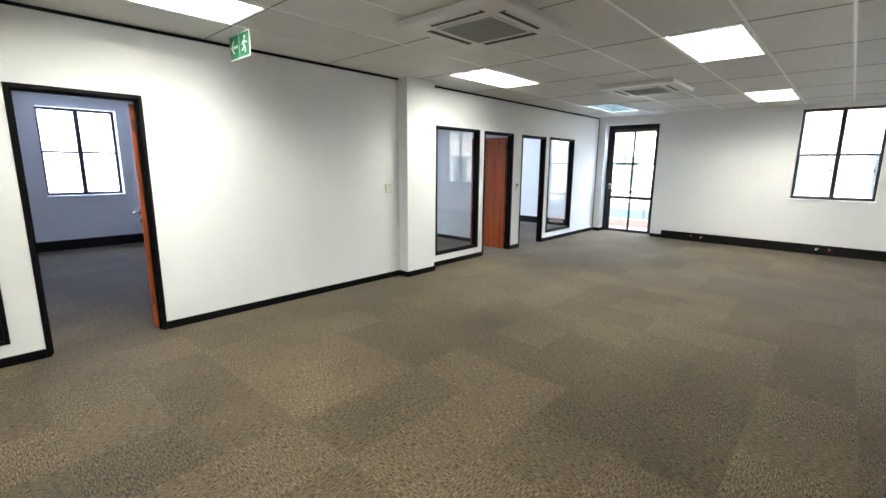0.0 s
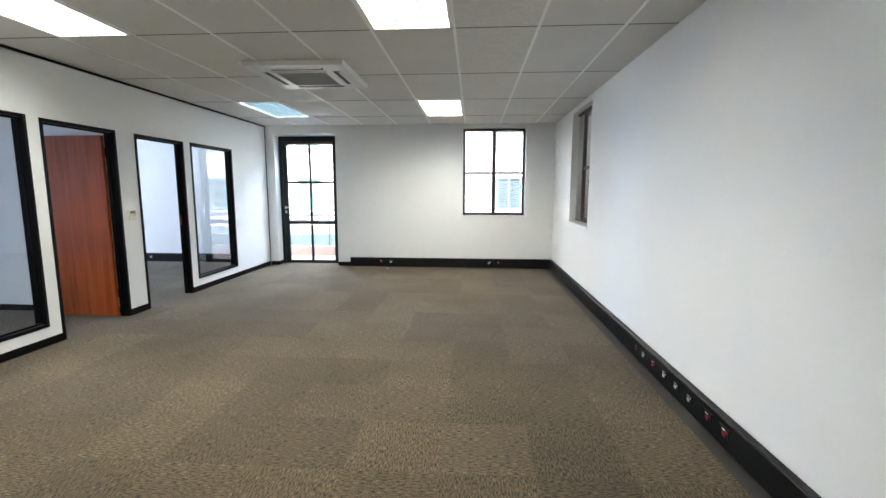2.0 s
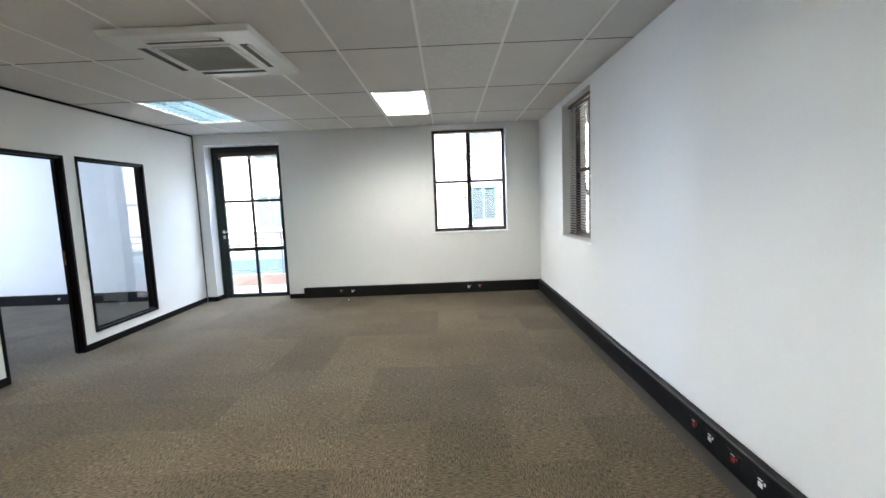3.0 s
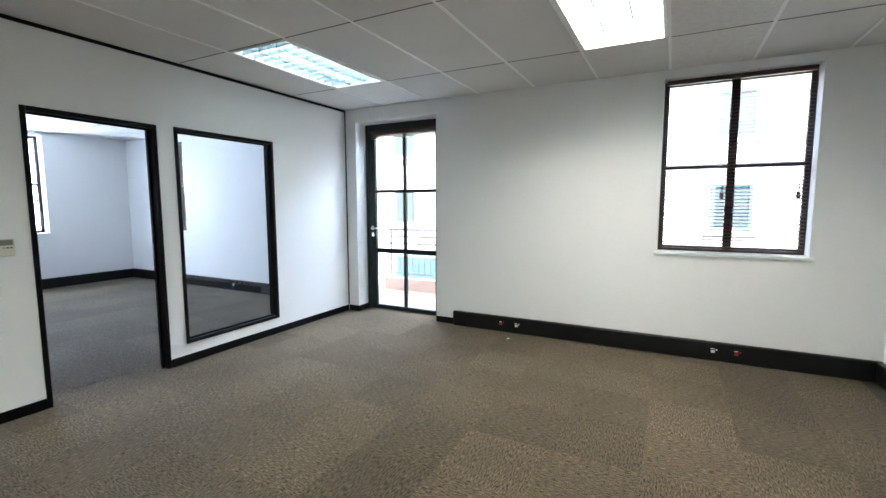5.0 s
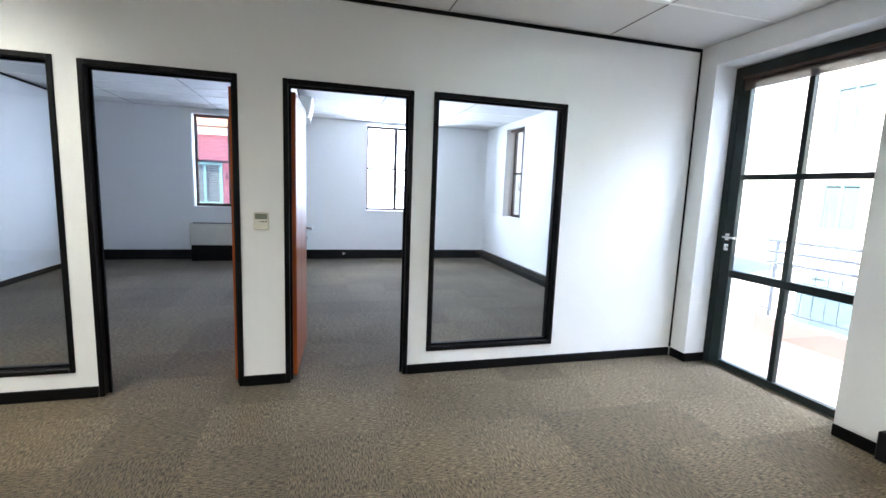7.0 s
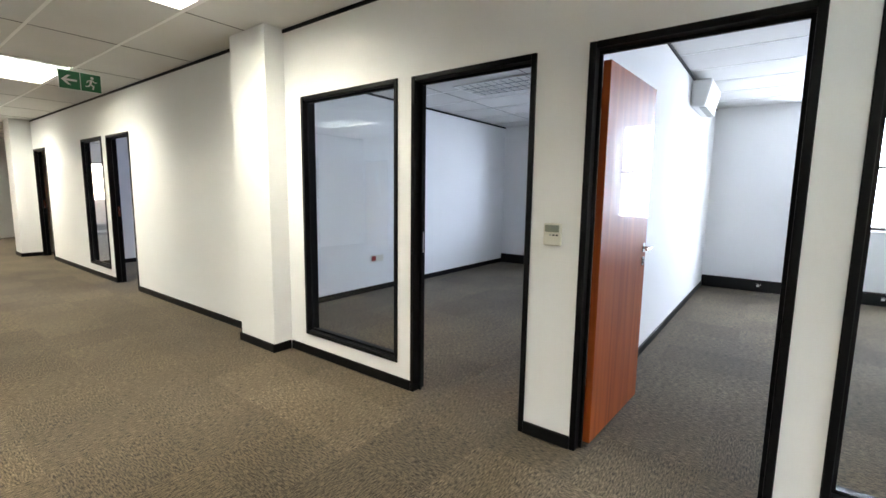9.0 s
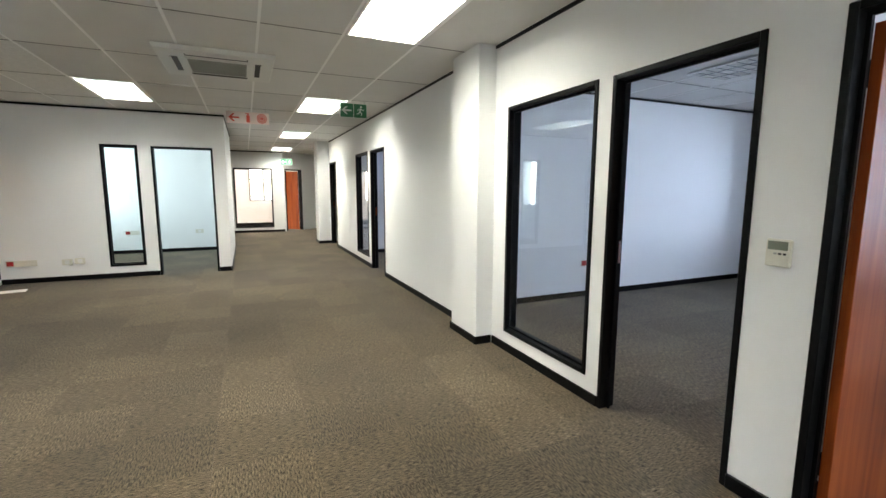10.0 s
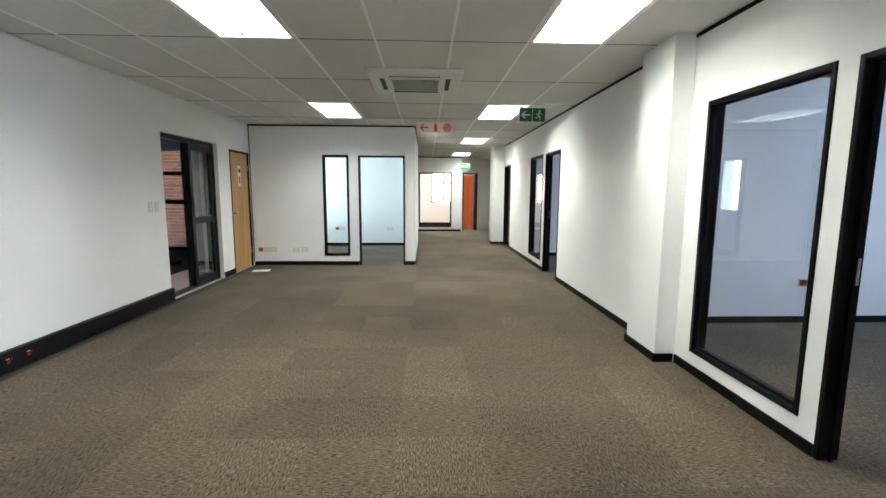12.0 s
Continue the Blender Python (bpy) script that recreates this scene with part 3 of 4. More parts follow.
def slide_panel(x0, x1, y):
    l = part("sliding_leaf", boxes((x0, y, 0.022, x0 + 0.075, y + 0.04, 2.09), (x1 - 0.075, y, 0.022, x1, y + 0.04, 2.09), (x0 + 0.075, y, 0.022, x1 - 0.075, y + 0.04, 0.13),
                                   (x0 + 0.075, y, 2.0, x1 - 0.075, y + 0.04, 2.09), (x0 + 0.075, y, 0.93, x1 - 0.075, y + 0.04, 1.03), bevel=0.003), BLACKM, sd)
    for a, b in ((0.13, 0.93), (1.03, 2.0)):
        p = part("pane", boxes((x0 + 0.075, y + 0.018, a, x1 - 0.075, y + 0.022, b)), GLASS, l)
        p.visible_shadow = False
    g = part("pull_handle", boxes((x0 + 0.02, y - 0.02, 1.1, x0 + 0.045, y, 1.32), bevel=0.004), BLACKM, l)
slide_panel(sw * 0.52, sw - 0.052, 0.075)
slide_panel(sw * 0.50, sw - 0.07, 0.135)

# beech door beside it
bz = thing("door_7", pose(XR, BDOOR[1], 0, 0, 0, -90), "closed pale beech washroom door with a sign", "door", kind="structure")
zw = BDOOR[1] - BDOOR[0]
part("door_frame", boxes((0, -0.006, 0, 0.03, 0.12, 2.11), (zw - 0.03, -0.006, 0, zw, 0.12, 2.11), (0.03, -0.006, 2.08, zw - 0.03, 0.12, 2.11), bevel=0.003), BLACK, bz)
lf = part("door_leaf", boxes((0.032, 0.02, 0.006, zw - 0.032, 0.06, 2.078), bevel=0.002), BEECH, bz, "pale beech veneer leaf")
h = part("door_handle", lever_bm(1, -1), CHROME, lf, "chrome lever handle"); h.matrix_basis = pose(0.09, 0.02, 1.03)
sg = bmesh.new(); box(sg, 0.36, 0.016, 1.50, 0.47, 0.0195, 1.86); part("sign_plate", sg, SIGN_WHITE, lf)
sg = bmesh.new(); rod(sg, (0.415, 0.012, 1.77), (0.415, 0.0158, 1.77), 0.04, 20); box(sg, 0.395, 0.013, 1.53, 0.435, 0.0158, 1.67); part("sign_mark", sg, DARKP, lf)
for z in (0.25, 1.78):
    hb = bmesh.new(); rod(hb, (zw - 0.03, 0.012, z), (zw - 0.03, 0.012, z + 0.1), 0.009); part("hinge", hb, CHROME, bz)

# ---------------------------------------------------------------- ceiling lights
def troffer(m, lit, tube=None):
    t = thing("ceiling_light", m, "recessed fluorescent ceiling light with bright metal louvre" if lit else "recessed ceiling light, unlit, with metal louvre", "ceiling light", "ceiling lights")
    hx, hy = GX / 2 - 0.014, GY / 2 - 0.014
    part("housing", boxes((-hx, -hy, 0.09, hx, hy, 0.1), (-hx, -hy, 0.0, -hx + 0.006, hy, 0.09), (hx - 0.006, -hy, 0.0, hx, hy, 0.09),
                          (-hx + 0.006, -hy, 0.0, hx - 0.006, -hy + 0.006, 0.09), (-hx + 0.006, hy - 0.006, 0.0, hx - 0.006, hy, 0.09)), WHITEP, t)
    part("rim", boxes((-hx, -hy, -0.004, -hx + 0.02, hy, -0.0005), (hx - 0.02, -hy, -0.004, hx, hy, -0.0005), (-hx + 0.02, -hy, -0.004, hx - 0.02, -hy + 0.02, -0.0005),
                      (-hx + 0.02, hy - 0.02, -0.004, hx - 0.02, hy, -0.0005)), TBAR, t)
    for k in range(3):
        bm = bmesh.new()
        x = (k - 1) * 0.19
        rod(bm, (x, -hy + 0.05, 0.065), (x, hy - 0.05, 0.065), 0.013, 10)
        part("tube", bm, (tube or TUBE) if lit else WHITEP, t)
    for k in range(1, 3):
        x = -hx + 2 * hx * k / 3
        part("louvre_rib", boxes((x - 0.005, -hy + 0.02, 0.002, x + 0.005, hy - 0.02, 0.038)), LOUVRE, t)
    me = mesh_of("louvre_blade", boxes((-hx + 0.02, -0.003, 0.002, hx - 0.02, 0.003, 0.036)), LOUVRE)
    for k in range(1, 12):
        piece("louvre_blade", me, t, pose(0, -hy + 2 * hy * k / 12, 0))
    return t


TUBE = glow_mat("fluorescent_tube", (1.0, 0.95, 0.84), 6.0)
TUBE_COOL = glow_mat("cool_fluorescent_tube", (0.74, 0.93, 1.0), 2.0)
for i, j in troffers:
    cxx, cyy = (i + 0.5) * GX, 0.25 + (j + 0.5) * GY
    troffer(pose(cxx, cyy, H), True, TUBE_COOL if (i, j) == (1, 6) else None)
    if (i, j) == (1, 6):
        continue
    ld = bpy.data.lights.new("troffer_light", "AREA")
    ld.shape, ld.size, ld.size_y = "RECTANGLE", 0.53, 1.12
    ld.energy, ld.color = LAMP_W, (0.955, 0.985, 0.915)
    if i == 5:                # dimmer tubes along the outer wall
        ld.energy, ld.color = LAMP_W * 0.58, (0.94, 0.98, 1.0)
        if j == 6:
            ld.energy, ld.color = LAMP_W * 1.1, (1.0, 0.98, 0.90)
    elif j in (0, 3):
        ld.energy = LAMP_W * 0.70
    ld.spread = radians(155)
    lo = new("troffer_light", ld)
    lo.matrix_world = pose(cxx, cyy, H + 0.048)
# unlit ones in the offices, hung flush below the boards
for x, y in ((-2.6, 8.9), (-2.6, 5.1), (-2.6, 1.0)):
    u = troffer(pose(x, y, H - 0.012, 0, 0, 0), False)
    u.scale = (1, 1, 0.1)


# ---------------------------------------------------------------- ceiling cassettes
def cassette(m):
    t = thing("ceiling_air_conditioner", m, "white four way ceiling cassette air conditioner", "air conditioner", "ceiling cassettes")
    a = 0.50
    bm = bmesh.new()
    box(bm, -a, -a, -0.045, a, a, -0.002)
    for v in bm.verts:
        if v.co.z < -0.03:
            v.co.x *= 0.97; v.co.y *= 0.97
    soften(bm, 0.006, 2)
    part("panel", bm, WHITEP, t, "white plastic fascia")
    g = 0.25
    part("grille", boxes((-g, -g, -0.058, g, g, -0.046), bevel=0.005), GREYP, t, "grey intake grille")
    part("grille_rim", boxes((-g - 0.025, -g - 0.025, -0.055, -g - 0.001, g + 0.025, -0.0455), (g + 0.001, -g - 0.025, -0.055, g + 0.025, g + 0.025, -0.0455),
                             (-g - 0.001, -g - 0.025, -0.055, g + 0.001, -g - 0.001, -0.0455), (-g - 0.001, g + 0.001, -0.055, g + 0.001, g + 0.025, -0.0455)), WHITEP, t)
    me = mesh_of("outlet", boxes((-0.26, -0.03, -0.0475, 0.26, 0.03, -0.0455)), DARKP)
    vm = mesh_of("vane", boxes((-0.25, -0.004, -0.052, 0.25, 0.02, -0.0485)), WHITEP)
    for k in range(4):
        piece("outlet", me, t, pose(0, 0, 0, 0, 0, 90 * k) @ pose(0, 0.355, 0))
        piece("vane", vm, t, pose(0, 0, 0, 0, 0, 90 * k) @ pose(0, 0.378, 0))
    gm = mesh_of("grille_bar", boxes((-g + 0.01, -0.003, -0.0615, g - 0.01, 0.003, -0.0582)), GREYP)
    for k in range(15):
        piece("grille_bar", gm, t, pose(0, -g + 0.04 + k * 0.03, 0))
    return t

cassette(pose(2.22, 6.66, H))
cassette(pose(2.22, 2.85, H))

# ---------------------------------------------------------------- wall fittings
th = thing("thermostat", pose(0.0, 6.803, 1.155, 0, 0, 90), "cream air conditioning controller on the white wall", "thermostat")
part("case", boxes((-0.048, -0.022, -0.058, 0.048, -0.001, 0.058), bevel=0.005), CREAMP, th)
part("display", boxes((-0.038, -0.0245, 0.014, 0.038, -0.0222, 0.050)), LCD, th, "grey display")
for k in range(3):
    part("button", boxes((-0.014 + k * 0.018, -0.0245, -0.006, -0.002 + k * 0.018, -0.0222, 0.002)), DARKP if k else GREYP, th)


def switch(m, label="white light switch plate on the wall"):
    t = thing("light_switch", m, label, "switch", "switches")
    # cream instead of white: the plate's shading is put into its colour
    part("plate", boxes((-0.037, -0.009, -0.06, 0.037, -0.001, 0.06), bevel=0.003), CREAMP, t)
    part("rocker", boxes((-0.012, -0.014, -0.022, 0.012, -0.0092, 0.022), bevel=0.002), WHITEP, t)
    return t

switch(pose(XR, 2.52, 1.22, 0, 0, -90))
switch(pose(XR, 2.40, 1.22, 0, 0, -90))
sw2 = thing("wall_controller", pose(0.0, 3.72, 1.22, 0, 0, 90), "cream control box on the wall beside the column", "controller")
part("case", boxes((-0.05, -0.022, -0.062, 0.05, -0.001, 0.062), bevel=0.005), CREAMP, sw2)
part("cover", boxes((-0.038, -0.026, -0.045, 0.038, -0.0222, 0.02), bevel=0.002), WHITEP, sw2)


def outlet(m, red, w=0.10, label=""):
    t = thing("power_outlet", m, label or ("red power outlet" if red else "white power outlet") + " set in the black trunking", "outlet", "outlets")
    part("plate", boxes((-w / 2, -0.006, -0.032, w / 2, -0.0005, 0.032), bevel=0.002), TRUNK, t)
    part("socket_face", boxes((-0.016, -0.009, -0.022, 0.016, -0.0062, 0.004), bevel=0.002), REDP if red else WHITEP, t)
    part("rocker", boxes((0.022, -0.009, 0.0, 0.034, -0.0062, 0.016), bevel=0.002), REDP if red else WHITEP, t)
    part("tag", boxes((-0.018, -0.0085, 0.012, 0.012, -0.0062, 0.018)), WHITEP, t)
    return t

for y, red in ((5.72, True), (5.56, False), (5.36, True), (5.16, False), (4.97, False), (4.78, False), (4.55, True), (4.37, True)):
    outlet(pose(XR - TD, y, 0.10, 0, 0, -90), red)
for x, red in ((2.20, True), (2.38, False), (4.24, False), (4.42, True)):
    outlet(pose(x, YF - TD, 0.10), red)
for y in (7.6, 8.9):
    outlet(pose(XB + TD, y, 0.10, 0, 0, 90), False)
outlet(pose(-2.6, 10.49 - TD, 0.10), False)


def wall_box(m, w, red):
    t = thing("wall_outlet", m, "white socket box with a red switch on the wall" if red else "white socket box on the wall", "outlet", "wall outlets")
    # white plate toned down to cream, painting in the shading that sets it off
    part("plate", boxes((-w / 2, -0.012, -0.045, w / 2, -0.001, 0.045), bevel=0.003), CREAMP, t)
    if red:
        part("red_switch", boxes((-w / 2 + 0.01, -0.017, -0.03, -w / 2 + 0.09, -0.0122, 0.035), bevel=0.002), REDP, t)
    else:
        part("socket_face", boxes((-0.03, -0.016, -0.03, 0.03, -0.0122, 0.03), bevel=0.002), WHITEP, t)
    return t

wall_box(pose(5.14, YB, 0.30, 0, 0, 180), 0.36, True)
wall_box(pose(4.60, YB, 0.29, 0, 0, 180), 0.13, False)
wall_box(pose(4.44, YB, 0.30, 0, 0, 180), 0.13, False)
wall_box(pose(4.35, -3.70, 0.45, 0, 0, 180), 0.26, True)
wall_box(pose(3.05, -3.70, 0.45, 0, 0, 180), 0.16, False)
wall_box(pose(-2.1, 3.35, 0.45, 0, 0, 180), 0.24, True)

# split air conditioner on the corner office's dividing wall
sp = thing("split_air_conditioner", pose(-3.75, 6.88, 2.46, 0, 0, 180), "white wall mounted split air conditioner", "air conditioner")
bm = bmesh.new()
box(bm, -0.42, -0.20, -0.14, 0.42, -0.001, 0.14)
for v in bm.verts:
    if v.co.z < 0 and v.co.y < -0.1:
        v.co.y = -0.14
soften(bm, 0.03, 3)
part("case", bm, WHITEP, sp)
part("air_flap", boxes((-0.36, -0.15, -0.148, 0.36, -0.08, -0.141), bevel=0.002), GREYP, sp)

# fan coil cabinet under the middle office's window
fc = thing("fan_coil_cabinet", pose(XB + TD + 0.004, 5.52, 0, 0, 0, 90), "pale grey fan coil cabinet under the office window", "heater")
part("case", boxes((-0.55, -0.20, 0.28, 0.55, -0.002, 0.66), bevel=0.012), CREAMP, fc)
part("plinth", boxes((-0.53, -0.18, 0.001, 0.53, -0.004, 0.28)), BLACK, fc)
part("top_slot", boxes((-0.50, -0.16, 0.661, 0.50, -0.06, 0.668)), DARKP, fc)
part("front_panel", boxes((-0.50, -0.207, 0.32, 0.50, -0.2005, 0.60), bevel=0.003), CREAMP, fc)

# ---------------------------------------------------------------- hanging signs
def arrow(bm, x, z, s, y):
    """Arrow that points to local -x."""
    box(bm, x - s * 0.5, y - 0.001, z - s * 0.10, x + s * 0.6, y, z + s * 0.10)
    for up in (1, -1):
        v = [bm.verts.new((x + dx * s, yy, z + up * dz * s)) for yy in (y - 0.001, y) for dx, dz in ((-0.62, 0.0), (-0.34, 0.0), (0.12, 0.46), (-0.14, 0.46))]
        for idx in ((0, 1, 2, 3), (7, 6, 5, 4), (0, 4, 5, 1), (1, 5, 6, 2), (2, 6, 7, 3), (3, 7, 4, 0)):
            bm.faces.new([v[k] for k in idx])


def exit_sign(m, w, hgt, label):
    t = thing("exit_sign", m, label, "sign", "exit signs")
    part("board", boxes((-w / 2, -0.004, -hgt / 2, w / 2, 0.004, hgt / 2), bevel=0.001), SIGN_WHITE, t, "white plastic board")
    for side in (0, 1):
        r = pose(0, 0, 0, 0, 0, 180 * side)
        y = -0.0045
        g = part("green_field", boxes((-w / 2 + 0.008, y - 0.0002, -hgt / 2 + 0.008, -0.004, y, hgt / 2 - 0.008), (0.004, y - 0.0002, -hgt / 2 + 0.008, w / 2 - 0.008, y, hgt / 2 - 0.008)), SIGN_GREEN, t)
        g.matrix_basis = r
        bm = bmesh.new()
        arrow(bm, -w / 4, 0, hgt * 0.55, y - 0.0012)
        f = part("arrow_mark", bm, SIGN_WHITE, t)
        f.matrix_basis = r
        bm = bmesh.new()
        c, k = w / 4, hgt
        yy = y - 0.0022
        rod(bm, (c + 0.05 * k, yy, 0.27 * k), (c + 0.05 * k, yy + 0.001, 0.27 * k), 0.075 * k, 12)
        for p, q, rr in (((0.03, 0.17), (-0.05, -0.06), 0.06), ((-0.05, -0.06), (0.10, -0.16), 0.045), ((0.10, -0.16), (0.05, -0.33), 0.04),
                         ((-0.05, -0.08), (-0.14, -0.2), 0.04), ((-0.14, -0.2), (-0.27, -0.2), 0.035), ((0.02, 0.14), (-0.15, 0.10), 0.03), ((-0.15, 0.10), (-0.2, -0.01), 0.03),
                         ((0.05, 0.14), (0.17, 0.04), 0.03), ((0.17, 0.04), (0.25, 0.08), 0.03)):
            a, b = Vector((c + p[0] * k, 0, p[1] * k)), Vector((c + q[0] * k, 0, q[1] * k))
            n = Vector((-(b - a).z, 0, (b - a).x)).normalized() * rr * k * 0.8
            vs = [bm.verts.new((u.x, yv, u.z)) for yv in (yy, yy + 0.001) for u in (a + n, a - n, b - n, b + n)]
            for idx in ((0, 1, 2, 3), (7, 6, 5, 4), (0, 4, 5, 1), (1, 5, 6, 2), (2, 6, 7, 3), (3, 7, 4, 0)):
                bm.faces.new([vs[z] for z in idx])
        f = part("pictogram", bm, SIGN_WHITE, t)
        f.matrix_basis = r
    for x in (-w * 0.4, w * 0.4):
        bm = bmesh.new()
        rod(bm, (x, 0, hgt / 2), (x, 0, 2.64 - m.translation.z), 0.002, 6)
        part("hanger", bm, CHROME, t)
    return t

exit_sign(pose(0.61, 1.60, 2.50, 0, 0, 180), 0.38, 0.20, "green and white hanging exit sign with an arrow")
exit_sign(pose(0.78, -7.3, 2.28, 0, 0, 180), 0.36, 0.20, "small green hanging exit sign at the passage end")
fs = thing("fire_sign", pose(1.95, 0.55, 2.46, 0, 0, 180), "pale hanging fire equipment sign with red symbols", "sign")
part("board", boxes((-0.29, -0.004, -0.085, 0.29, 0.004, 0.085), bevel=0.001), SIGN_PINK, fs)
bm = bmesh.new()
arrow(bm, -0.19, 0, 0.12, -0.006)
part("arrow_mark", bm, SIGN_RED, fs)
bm = bmesh.new()
box(bm, -0.024, -0.008, -0.065, 0.024, -0.0045, 0.035); box(bm, -0.010, -0.008, 0.036, 0.010, -0.0045, 0.055); box(bm, -0.035, -0.008, 0.056, 0.02, -0.0045, 0.066)
part("extinguisher_mark", bm, SIGN_RED, fs)
bm = bmesh.new()
for r0, r1 in ((0.035, 0.05), (0.058, 0.07)):
    for k in range(24):
        a0, a1 = 2 * math.pi * k / 24, 2 * math.pi * (k + 1) / 24
        vs = [bm.verts.new((0.19 + r * math.cos(a), -0.0055, r * math.sin(a))) for a, r in ((a0, r0), (a1, r0), (a1, r1), (a0, r1))]
        bm.faces.new(vs)
rod(bm, (0.19, -0.0075, 0), (0.19, -0.0045, 0), 0.026, 16)
part("reel_mark", bm, SIGN_RED, fs)
for x in (-0.25, 0.25):
    bm = bmesh.new(); rod(bm, (x, 0, 0.085), (x, 0, 0.183), 0.002, 6); part("hanger", bm, CHROME, fs)

# paper on the floor by the beech door
pp = tagged(new("paper_sheet", mesh_of("paper_sheet", boxes((-0.15, -0.1, 0.001, 0.15, 0.1, 0.004)), PAPER)), "white sheet of paper lying on the carpet", "paper")
pp.matrix_basis = pose(5.05, 0.05, 0, 0, 0, 12)

# crumpled scrap lying on the carpet near the trunking
bm = bmesh.new()
box(bm, -0.014, -0.007, 0.001, 0.014, 0.007, 0.004)
bmesh.ops.subdivide_edges(bm, edges=list(bm.edges), cuts=2, use_grid_fill=True)
for v in bm.verts:
    if v.co.z > 0.002:
        v.co.z += 0.004 * abs(noise.noise(v.co * 90))
scrap = tagged(new("paper_scrap", mesh_of("paper_scrap", bm, PAPER)), "small crumpled white paper scrap on the carpet", "paper")
scrap.matrix_basis = pose(2.36, 9.97, 0, 0, 0, 20)

# ---------------------------------------------------------------- side room behind the sliding door
SX = 8.55
struct("floor_tiles", boxes((XR + 0.002, -0.8, -0.006, XR + 1.0, 2.8, 0.002)), PORCELAIN, "pale ceramic floor by the sliding door", "floor")
struct("floor_side_room", boxes((XR + 1.002, -1.6, -0.006, SX, 2.8, 0.003)), SLAB, "dark carpet floor of the side room", "floor")
wall_x("wall_side_room_near", 2.8, 2.95, XR + 0.3, SX + 0.2, [], "dark painted wall of the side room", material=DARKWALL)
wall_x("wall_side_room_far", -1.75, -1.6, XR + 0.3, SX + 0.2, [(7.0, 8.3, 0.15, 2.25)], "dark painted wall with a tall window", material=DARKWALL)
wall_y("wall_side_room_outer", SX, SX + 0.2, -1.6, 2.8, [], "dark painted outer wall of the side room", material=DARKWALL)
sw_ = thing("window_13", pose(8.3, -1.6, 0.15, 0, 0, 180), "black framed window of the side room, brick outside", "window", kind="structure")
part("window_frame", boxes((0, 0.02, 0, 0.07, 0.09, 2.15), (1.23, 0.02, 0, 1.3, 0.09, 2.15), (0.07, 0.02, 0, 1.23, 0.09, 0.07), (0.07, 0.02, 2.08, 1.23, 0.09, 2.15),
                           (0.07, 0.02, 0.98, 1.23, 0.09, 1.08), (0.07, 0.02, 1.58, 1.23, 0.09, 1.66)), BLACKM, sw_)
for a, b in ((0.07, 0.98), (1.08, 1.58), (1.66, 2.08)):
    p = part("pane", boxes((0.07, 0.05, a, 1.23, 0.054, b)), GLASS, sw_); p.visible_shadow = False
bb = tagged(new("black_bag", None), "small black bag lying on the side room floor", "bag")
bb.matrix_basis = pose(7.0, -0.6, 0.003)
bm = bmesh.new(); bmesh.ops.create_uvsphere(bm, u_segments=16, v_segments=8, radius=0.2)
for v in bm.verts:
    v.co.z = max(v.co.z * 0.32 + 0.05, 0.0); v.co += 0.02 * noise.noise_vector(v.co * 8); v.co.z = max(v.co.z, 0)
part("body", bm, BLACK, bb)
bm = bmesh.new(); rod(bm, (-0.1, 0, 0.1), (0.1, 0, 0.125), 0.012); part("handle", bm, BLACK, bb)

# ---------------------------------------------------------------- outside
GZ = -3.6
struct("ground", boxes((-400, -400, GZ - 0.3, 400, 400, GZ)), ROAD, "grey paved ground outside the building", "ground")


def far_house(name, m, w, d, h, wall_m, label, rows_, cols):
    """Plastered house: local x along its front, which faces local -y; windows with teal frames."""
    t = thing(name, m, label, "building", "houses outside")
    part("wall", boxes((0, 0.0, 0, w, d, h)), wall_m, t)
    bm = bmesh.new()
    v = [bm.verts.new(c) for c in ((-0.5, -0.5, h), (w + 0.5, -0.5, h), (w + 0.5, d + 0.5, h), (-0.5, d + 0.5, h), (-0.5, d / 2, h + 2.4), (w + 0.5, d / 2, h + 2.4))]
    for idx in ((0, 1, 5, 4), (2, 3, 4, 5), (0, 4, 3), (1, 2, 5), (0, 3, 2, 1)):
        bm.faces.new([v[k] for k in idx])
    part("roof", bm, ROOF, t)
    part("cornice", boxes((-0.15, -0.15, h - 0.3, w + 0.15, -0.002, h - 0.02)), PLASTER, t)
    wf = mesh_of("window", boxes((-0.6, -0.08, 0, -0.5, 0.02, 1.6), (0.5, -0.08, 0, 0.6, 0.02, 1.6), (-0.5, -0.08, 1.5, 0.5, 0.02, 1.6), (-0.5, -0.08, 0, 0.5, 0.02, 0.1), (-0.04, -0.07, 0.1, 0.04, 0.02, 1.5)), TEAL)
    wg = mesh_of("pane", boxes((-0.5, -0.03, 0.1, 0.5, -0.012, 1.5)), FARGLASS)
    ws = mesh_of("sill", boxes((-0.75, -0.2, -0.12, 0.75, -0.002, -0.01)), PLASTER)
    for r in range(rows_):
        for c in range(cols):
            mm = pose(w * (c + 0.5) / cols, -0.004, 1.0 + r * 3.1)
            wo = piece("window", wf, t, mm)
            piece("pane", wg, wo, Matrix())
            piece("sill", ws, wo, Matrix())
    return t

far_house("house", pose(-9, 23.5, GZ), 26, 9, 11.5, PLASTER, "pale plastered house with teal windows outside", 3, 8)
far_house("house", pose(-19, 26, GZ, 0, 0, 90) @ pose(-24, 0, 0), 30, 9, 11.5, PLASTER, "pale plastered house across the yard", 3, 9)
far_house("house", pose(-15.5, 3.9, GZ, 0, 0, 90) @ pose(-5.0, 0, 0), 5.4, 6, 7.0, PINKWALL, "narrow pink plastered house outside", 2, 2)

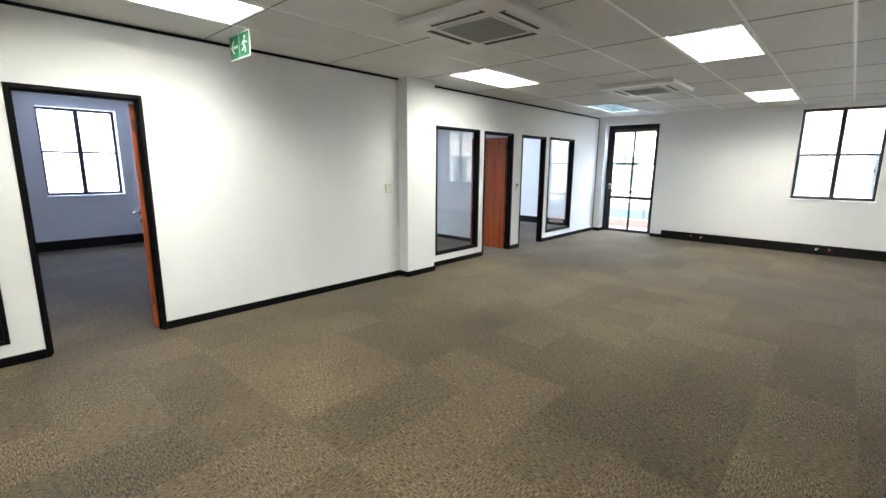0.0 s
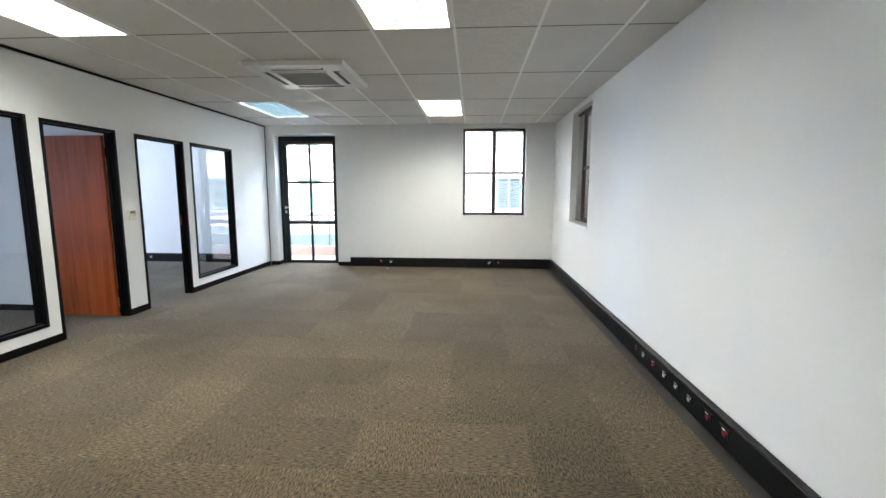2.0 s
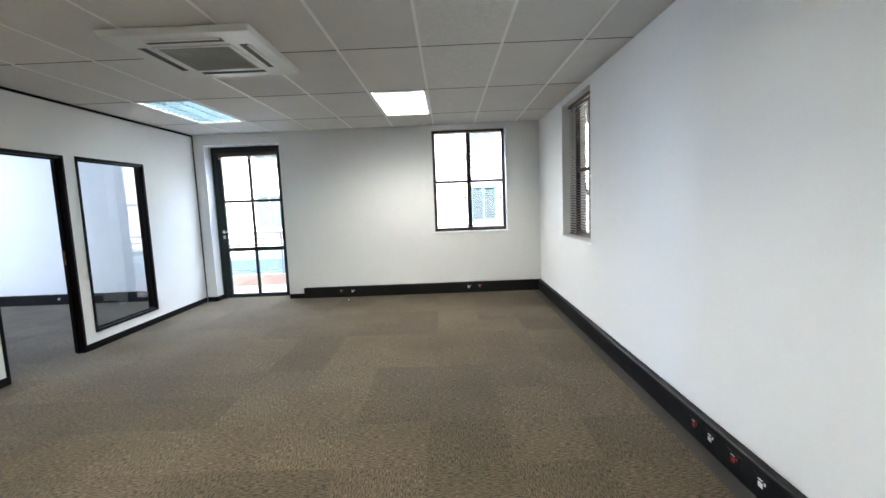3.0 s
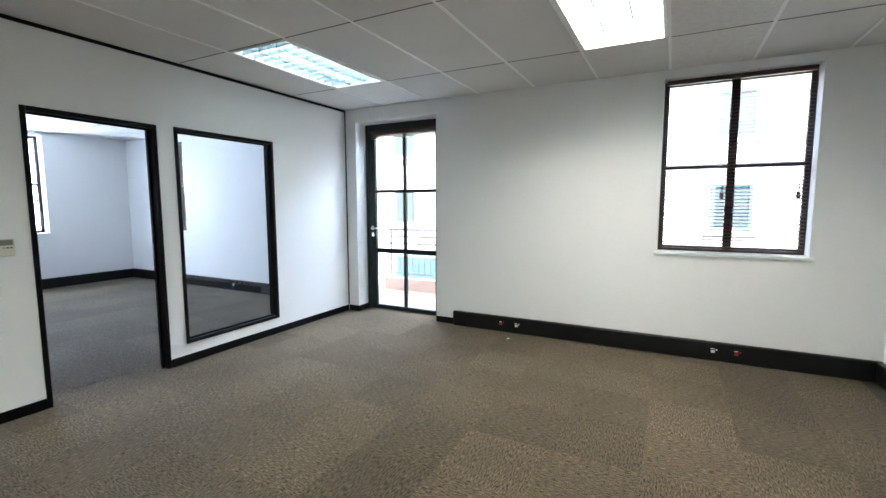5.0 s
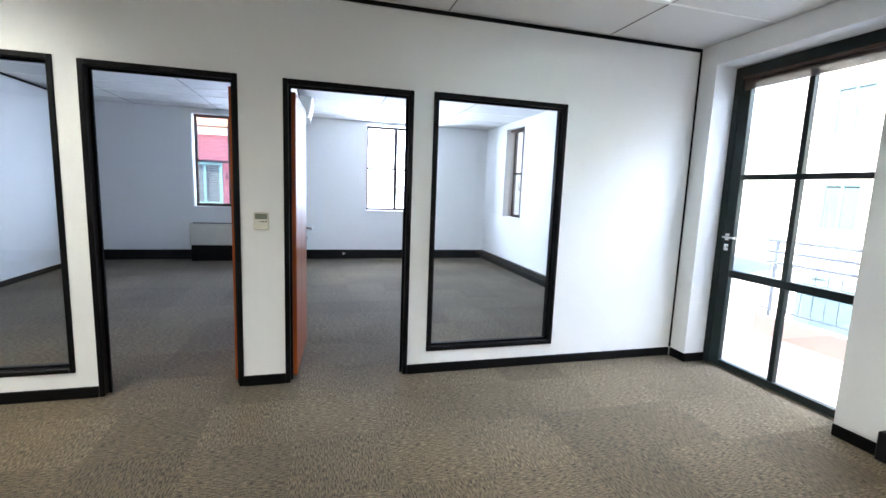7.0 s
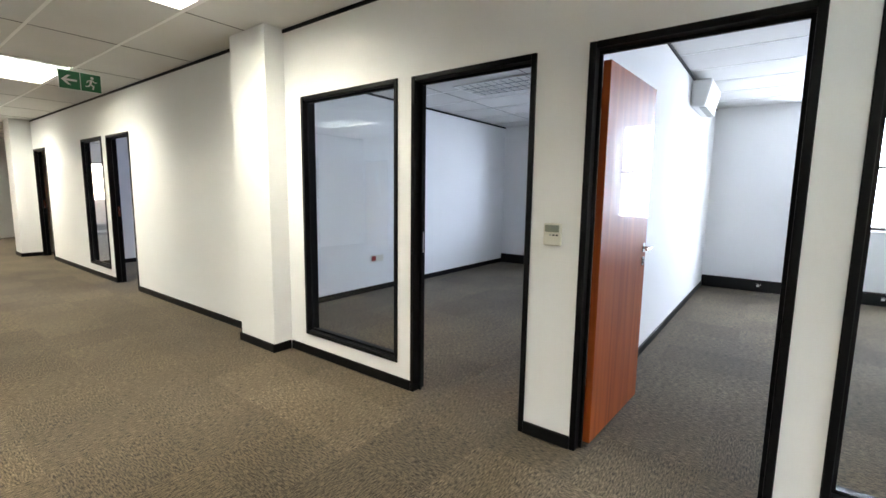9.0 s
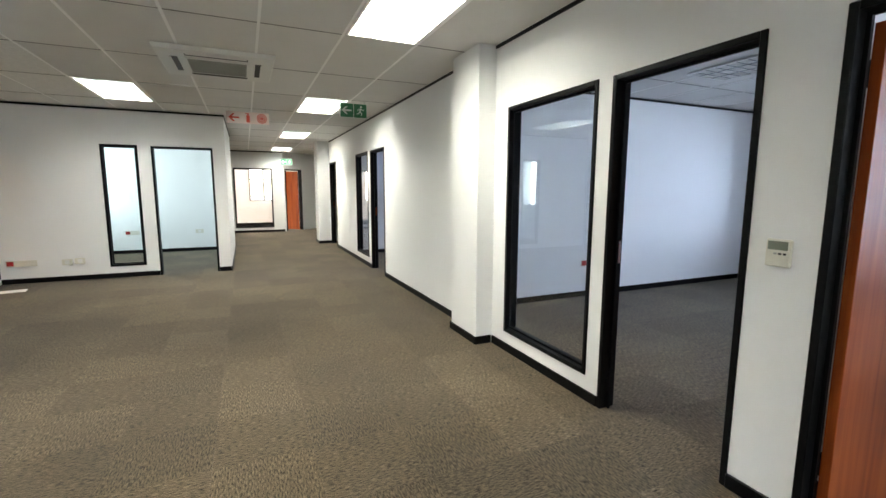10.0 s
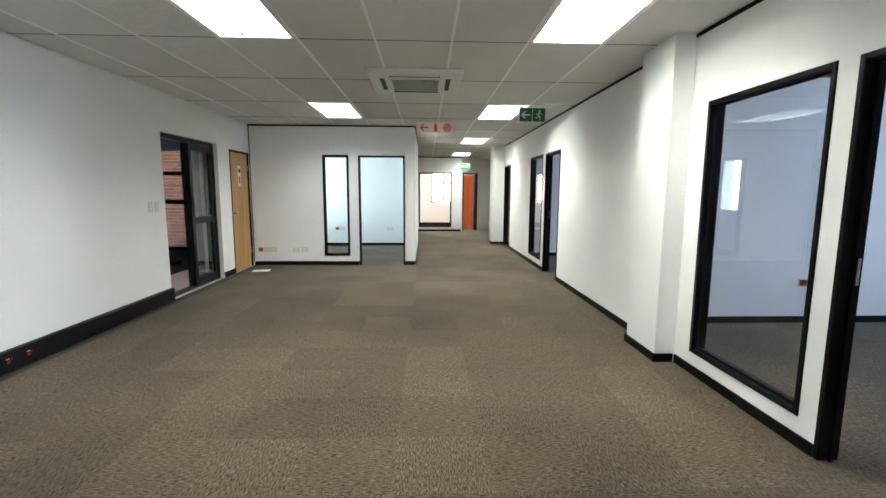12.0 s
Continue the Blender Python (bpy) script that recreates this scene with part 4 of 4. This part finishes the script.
# neighbouring brick wall outside the long wall
bw_ = thing("brick_wall", pose(8.9, 5.2, GZ), "warm orange brick wall of the neighbouring wing", "wall", kind="structure")
part("backing", boxes((0.03, 0, 0, 0.3, 8.0, 7.2)), MORTAR, bw_)
def brick_run(x, ya, yb, za, zb):
    bm = bmesh.new()
    r = 0
    z = za
    while z < zb:
        y = ya - (0.115 if r % 2 else 0)
        while y < yb:
            box(bm, x, max(y, ya), z, x + 0.05, min(y + 0.22, yb), z + 0.073)
            y += 0.23
        z += 0.084
        r += 1
    return bm
st = part("bricks", brick_run(0.0, 0.0, 8.0, 4.2, 6.9), BRICK, bw_)
st["kind"] = "stuff"
b2 = thing("brick_wall", pose(4.6, -5.2, GZ), "warm orange brick wall outside the side room", "wall", kind="structure")
part("backing", boxes((0.03, 0, 0, 0.3, 4.2, 7.2)), MORTAR, b2)
st = part("bricks", brick_run(0.0, 0.0, 4.2, 3.5, 6.6), BRICK, b2)
st["kind"] = "stuff"
b2.matrix_basis = pose(6.9, -3.6, GZ, 0, 0, -90)
dp = bmesh.new(); rod(dp, (8.0, -3.5, GZ), (8.0, -3.5, 2.4), 0.05, 12); rod(dp, (8.0, -3.5, 0.2), (7.8, -3.4, 0.05), 0.05, 12)
tagged(new("downpipe", mesh_of("downpipe", dp, WHITEP)), "pale downpipe on the brick wall outside", "pipe")

# balcony outside the end wall
struct("balcony_slab", boxes((-0.6, YF + 0.38, -0.30, 3.0, 12.1, -0.06)), TERRACE, "peach tiled balcony floor", "balcony")
struct("balcony_kerb", boxes((-0.6, 11.95, -0.058, 3.0, 12.1, 0.15)), TERRACE, "low peach plastered balcony edge", "balcony")
rl = thing("balcony_railing", pose(0, 12.02, 0.15), "grey metal balcony railing with slim bars", "railing")
for z in (0.60, 0.72, 0.84):
    bm = bmesh.new(); rod(bm, (-0.6, 0, z), (3.0, 0, z), 0.018); part("rail", bm, RAILM, rl)
bm = bmesh.new(); rod(bm, (-0.6, 0, 0.08), (3.0, 0, 0.08), 0.012); part("rail", bm, RAILM, rl)
pm = bmesh.new(); rod(pm, (0, 0, 0.0), (0, 0, 0.86), 0.02); pm = mesh_of("post", pm, RAILM)
for x in (-0.5, 0.6, 1.7, 2.8):
    piece("post", pm, rl, pose(x, 0, 0))
bm = bmesh.new(); rod(bm, (0, 0, 0.08), (0, 0, 0.60), 0.006, 6); bm = mesh_of("bar", bm, RAILM)
for k in range(30):
    piece("bar", bm, rl, pose(-0.55 + k * 0.12, 0, 0))
pnl = tagged(new("blue_grey_roof", mesh_of("blue_grey_roof", boxes((-2.0, 14.5, -0.6, 6, 17.5, 0.17)), BLUEP)), "blue grey metal roof below the balcony", "roof")
struct("roof_support", boxes((-1.8, 14.8, GZ, 5.8, 17.2, -0.6)), PLASTER, "plastered shed under the blue grey roof", "wall")

# ---------------------------------------------------------------- carpet tiles
S = 0.5
bm = boxes((-S / 2 + 0.0002, -S / 2 + 0.0002, -0.0075, S / 2 - 0.0002, S / 2 - 0.0002, 0.0))
soften(bm, 0.0005)
tile_me = mesh_of("carpet_tile", bm, CARPET)
carpet = thing("floor_carpet", Matrix(), "brown grey carpet tiles laid quarter turned, worn", "carpet", kind="structure")
rest = bmesh.new()
n_tiles = 0
for i in range(-13, 11):
    for j in range(-21, 21):
        x, y = (i + 0.5) * S + 0.27, (j + 0.5) * S + 0.04
        x0, x1, y0, y1 = x - S / 2, x + S / 2, y - S / 2, y + S / 2
        if x1 > XR + 0.32 or y1 > YF + 0.72 or y0 < -10.1 or x0 < XB - 0.4:
            continue
        if x > -0.6 and -1.0 < y < YF + 0.1 and n_tiles < 300:
            piece("carpet_tile", tile_me, carpet, pose(x, y, 0, 0, 0, 90 * ((i + j) % 2) + 180 * random.randint(0, 1)))
            n_tiles += 1
        else:
            box(rest, x0 + 0.0002, y0 + 0.0002, -0.0075, x1 - 0.0002, y1 - 0.0002, 0.0)
st = part("carpet_tiles", rest, CARPET_REST, carpet)
st["kind"] = "stuff"
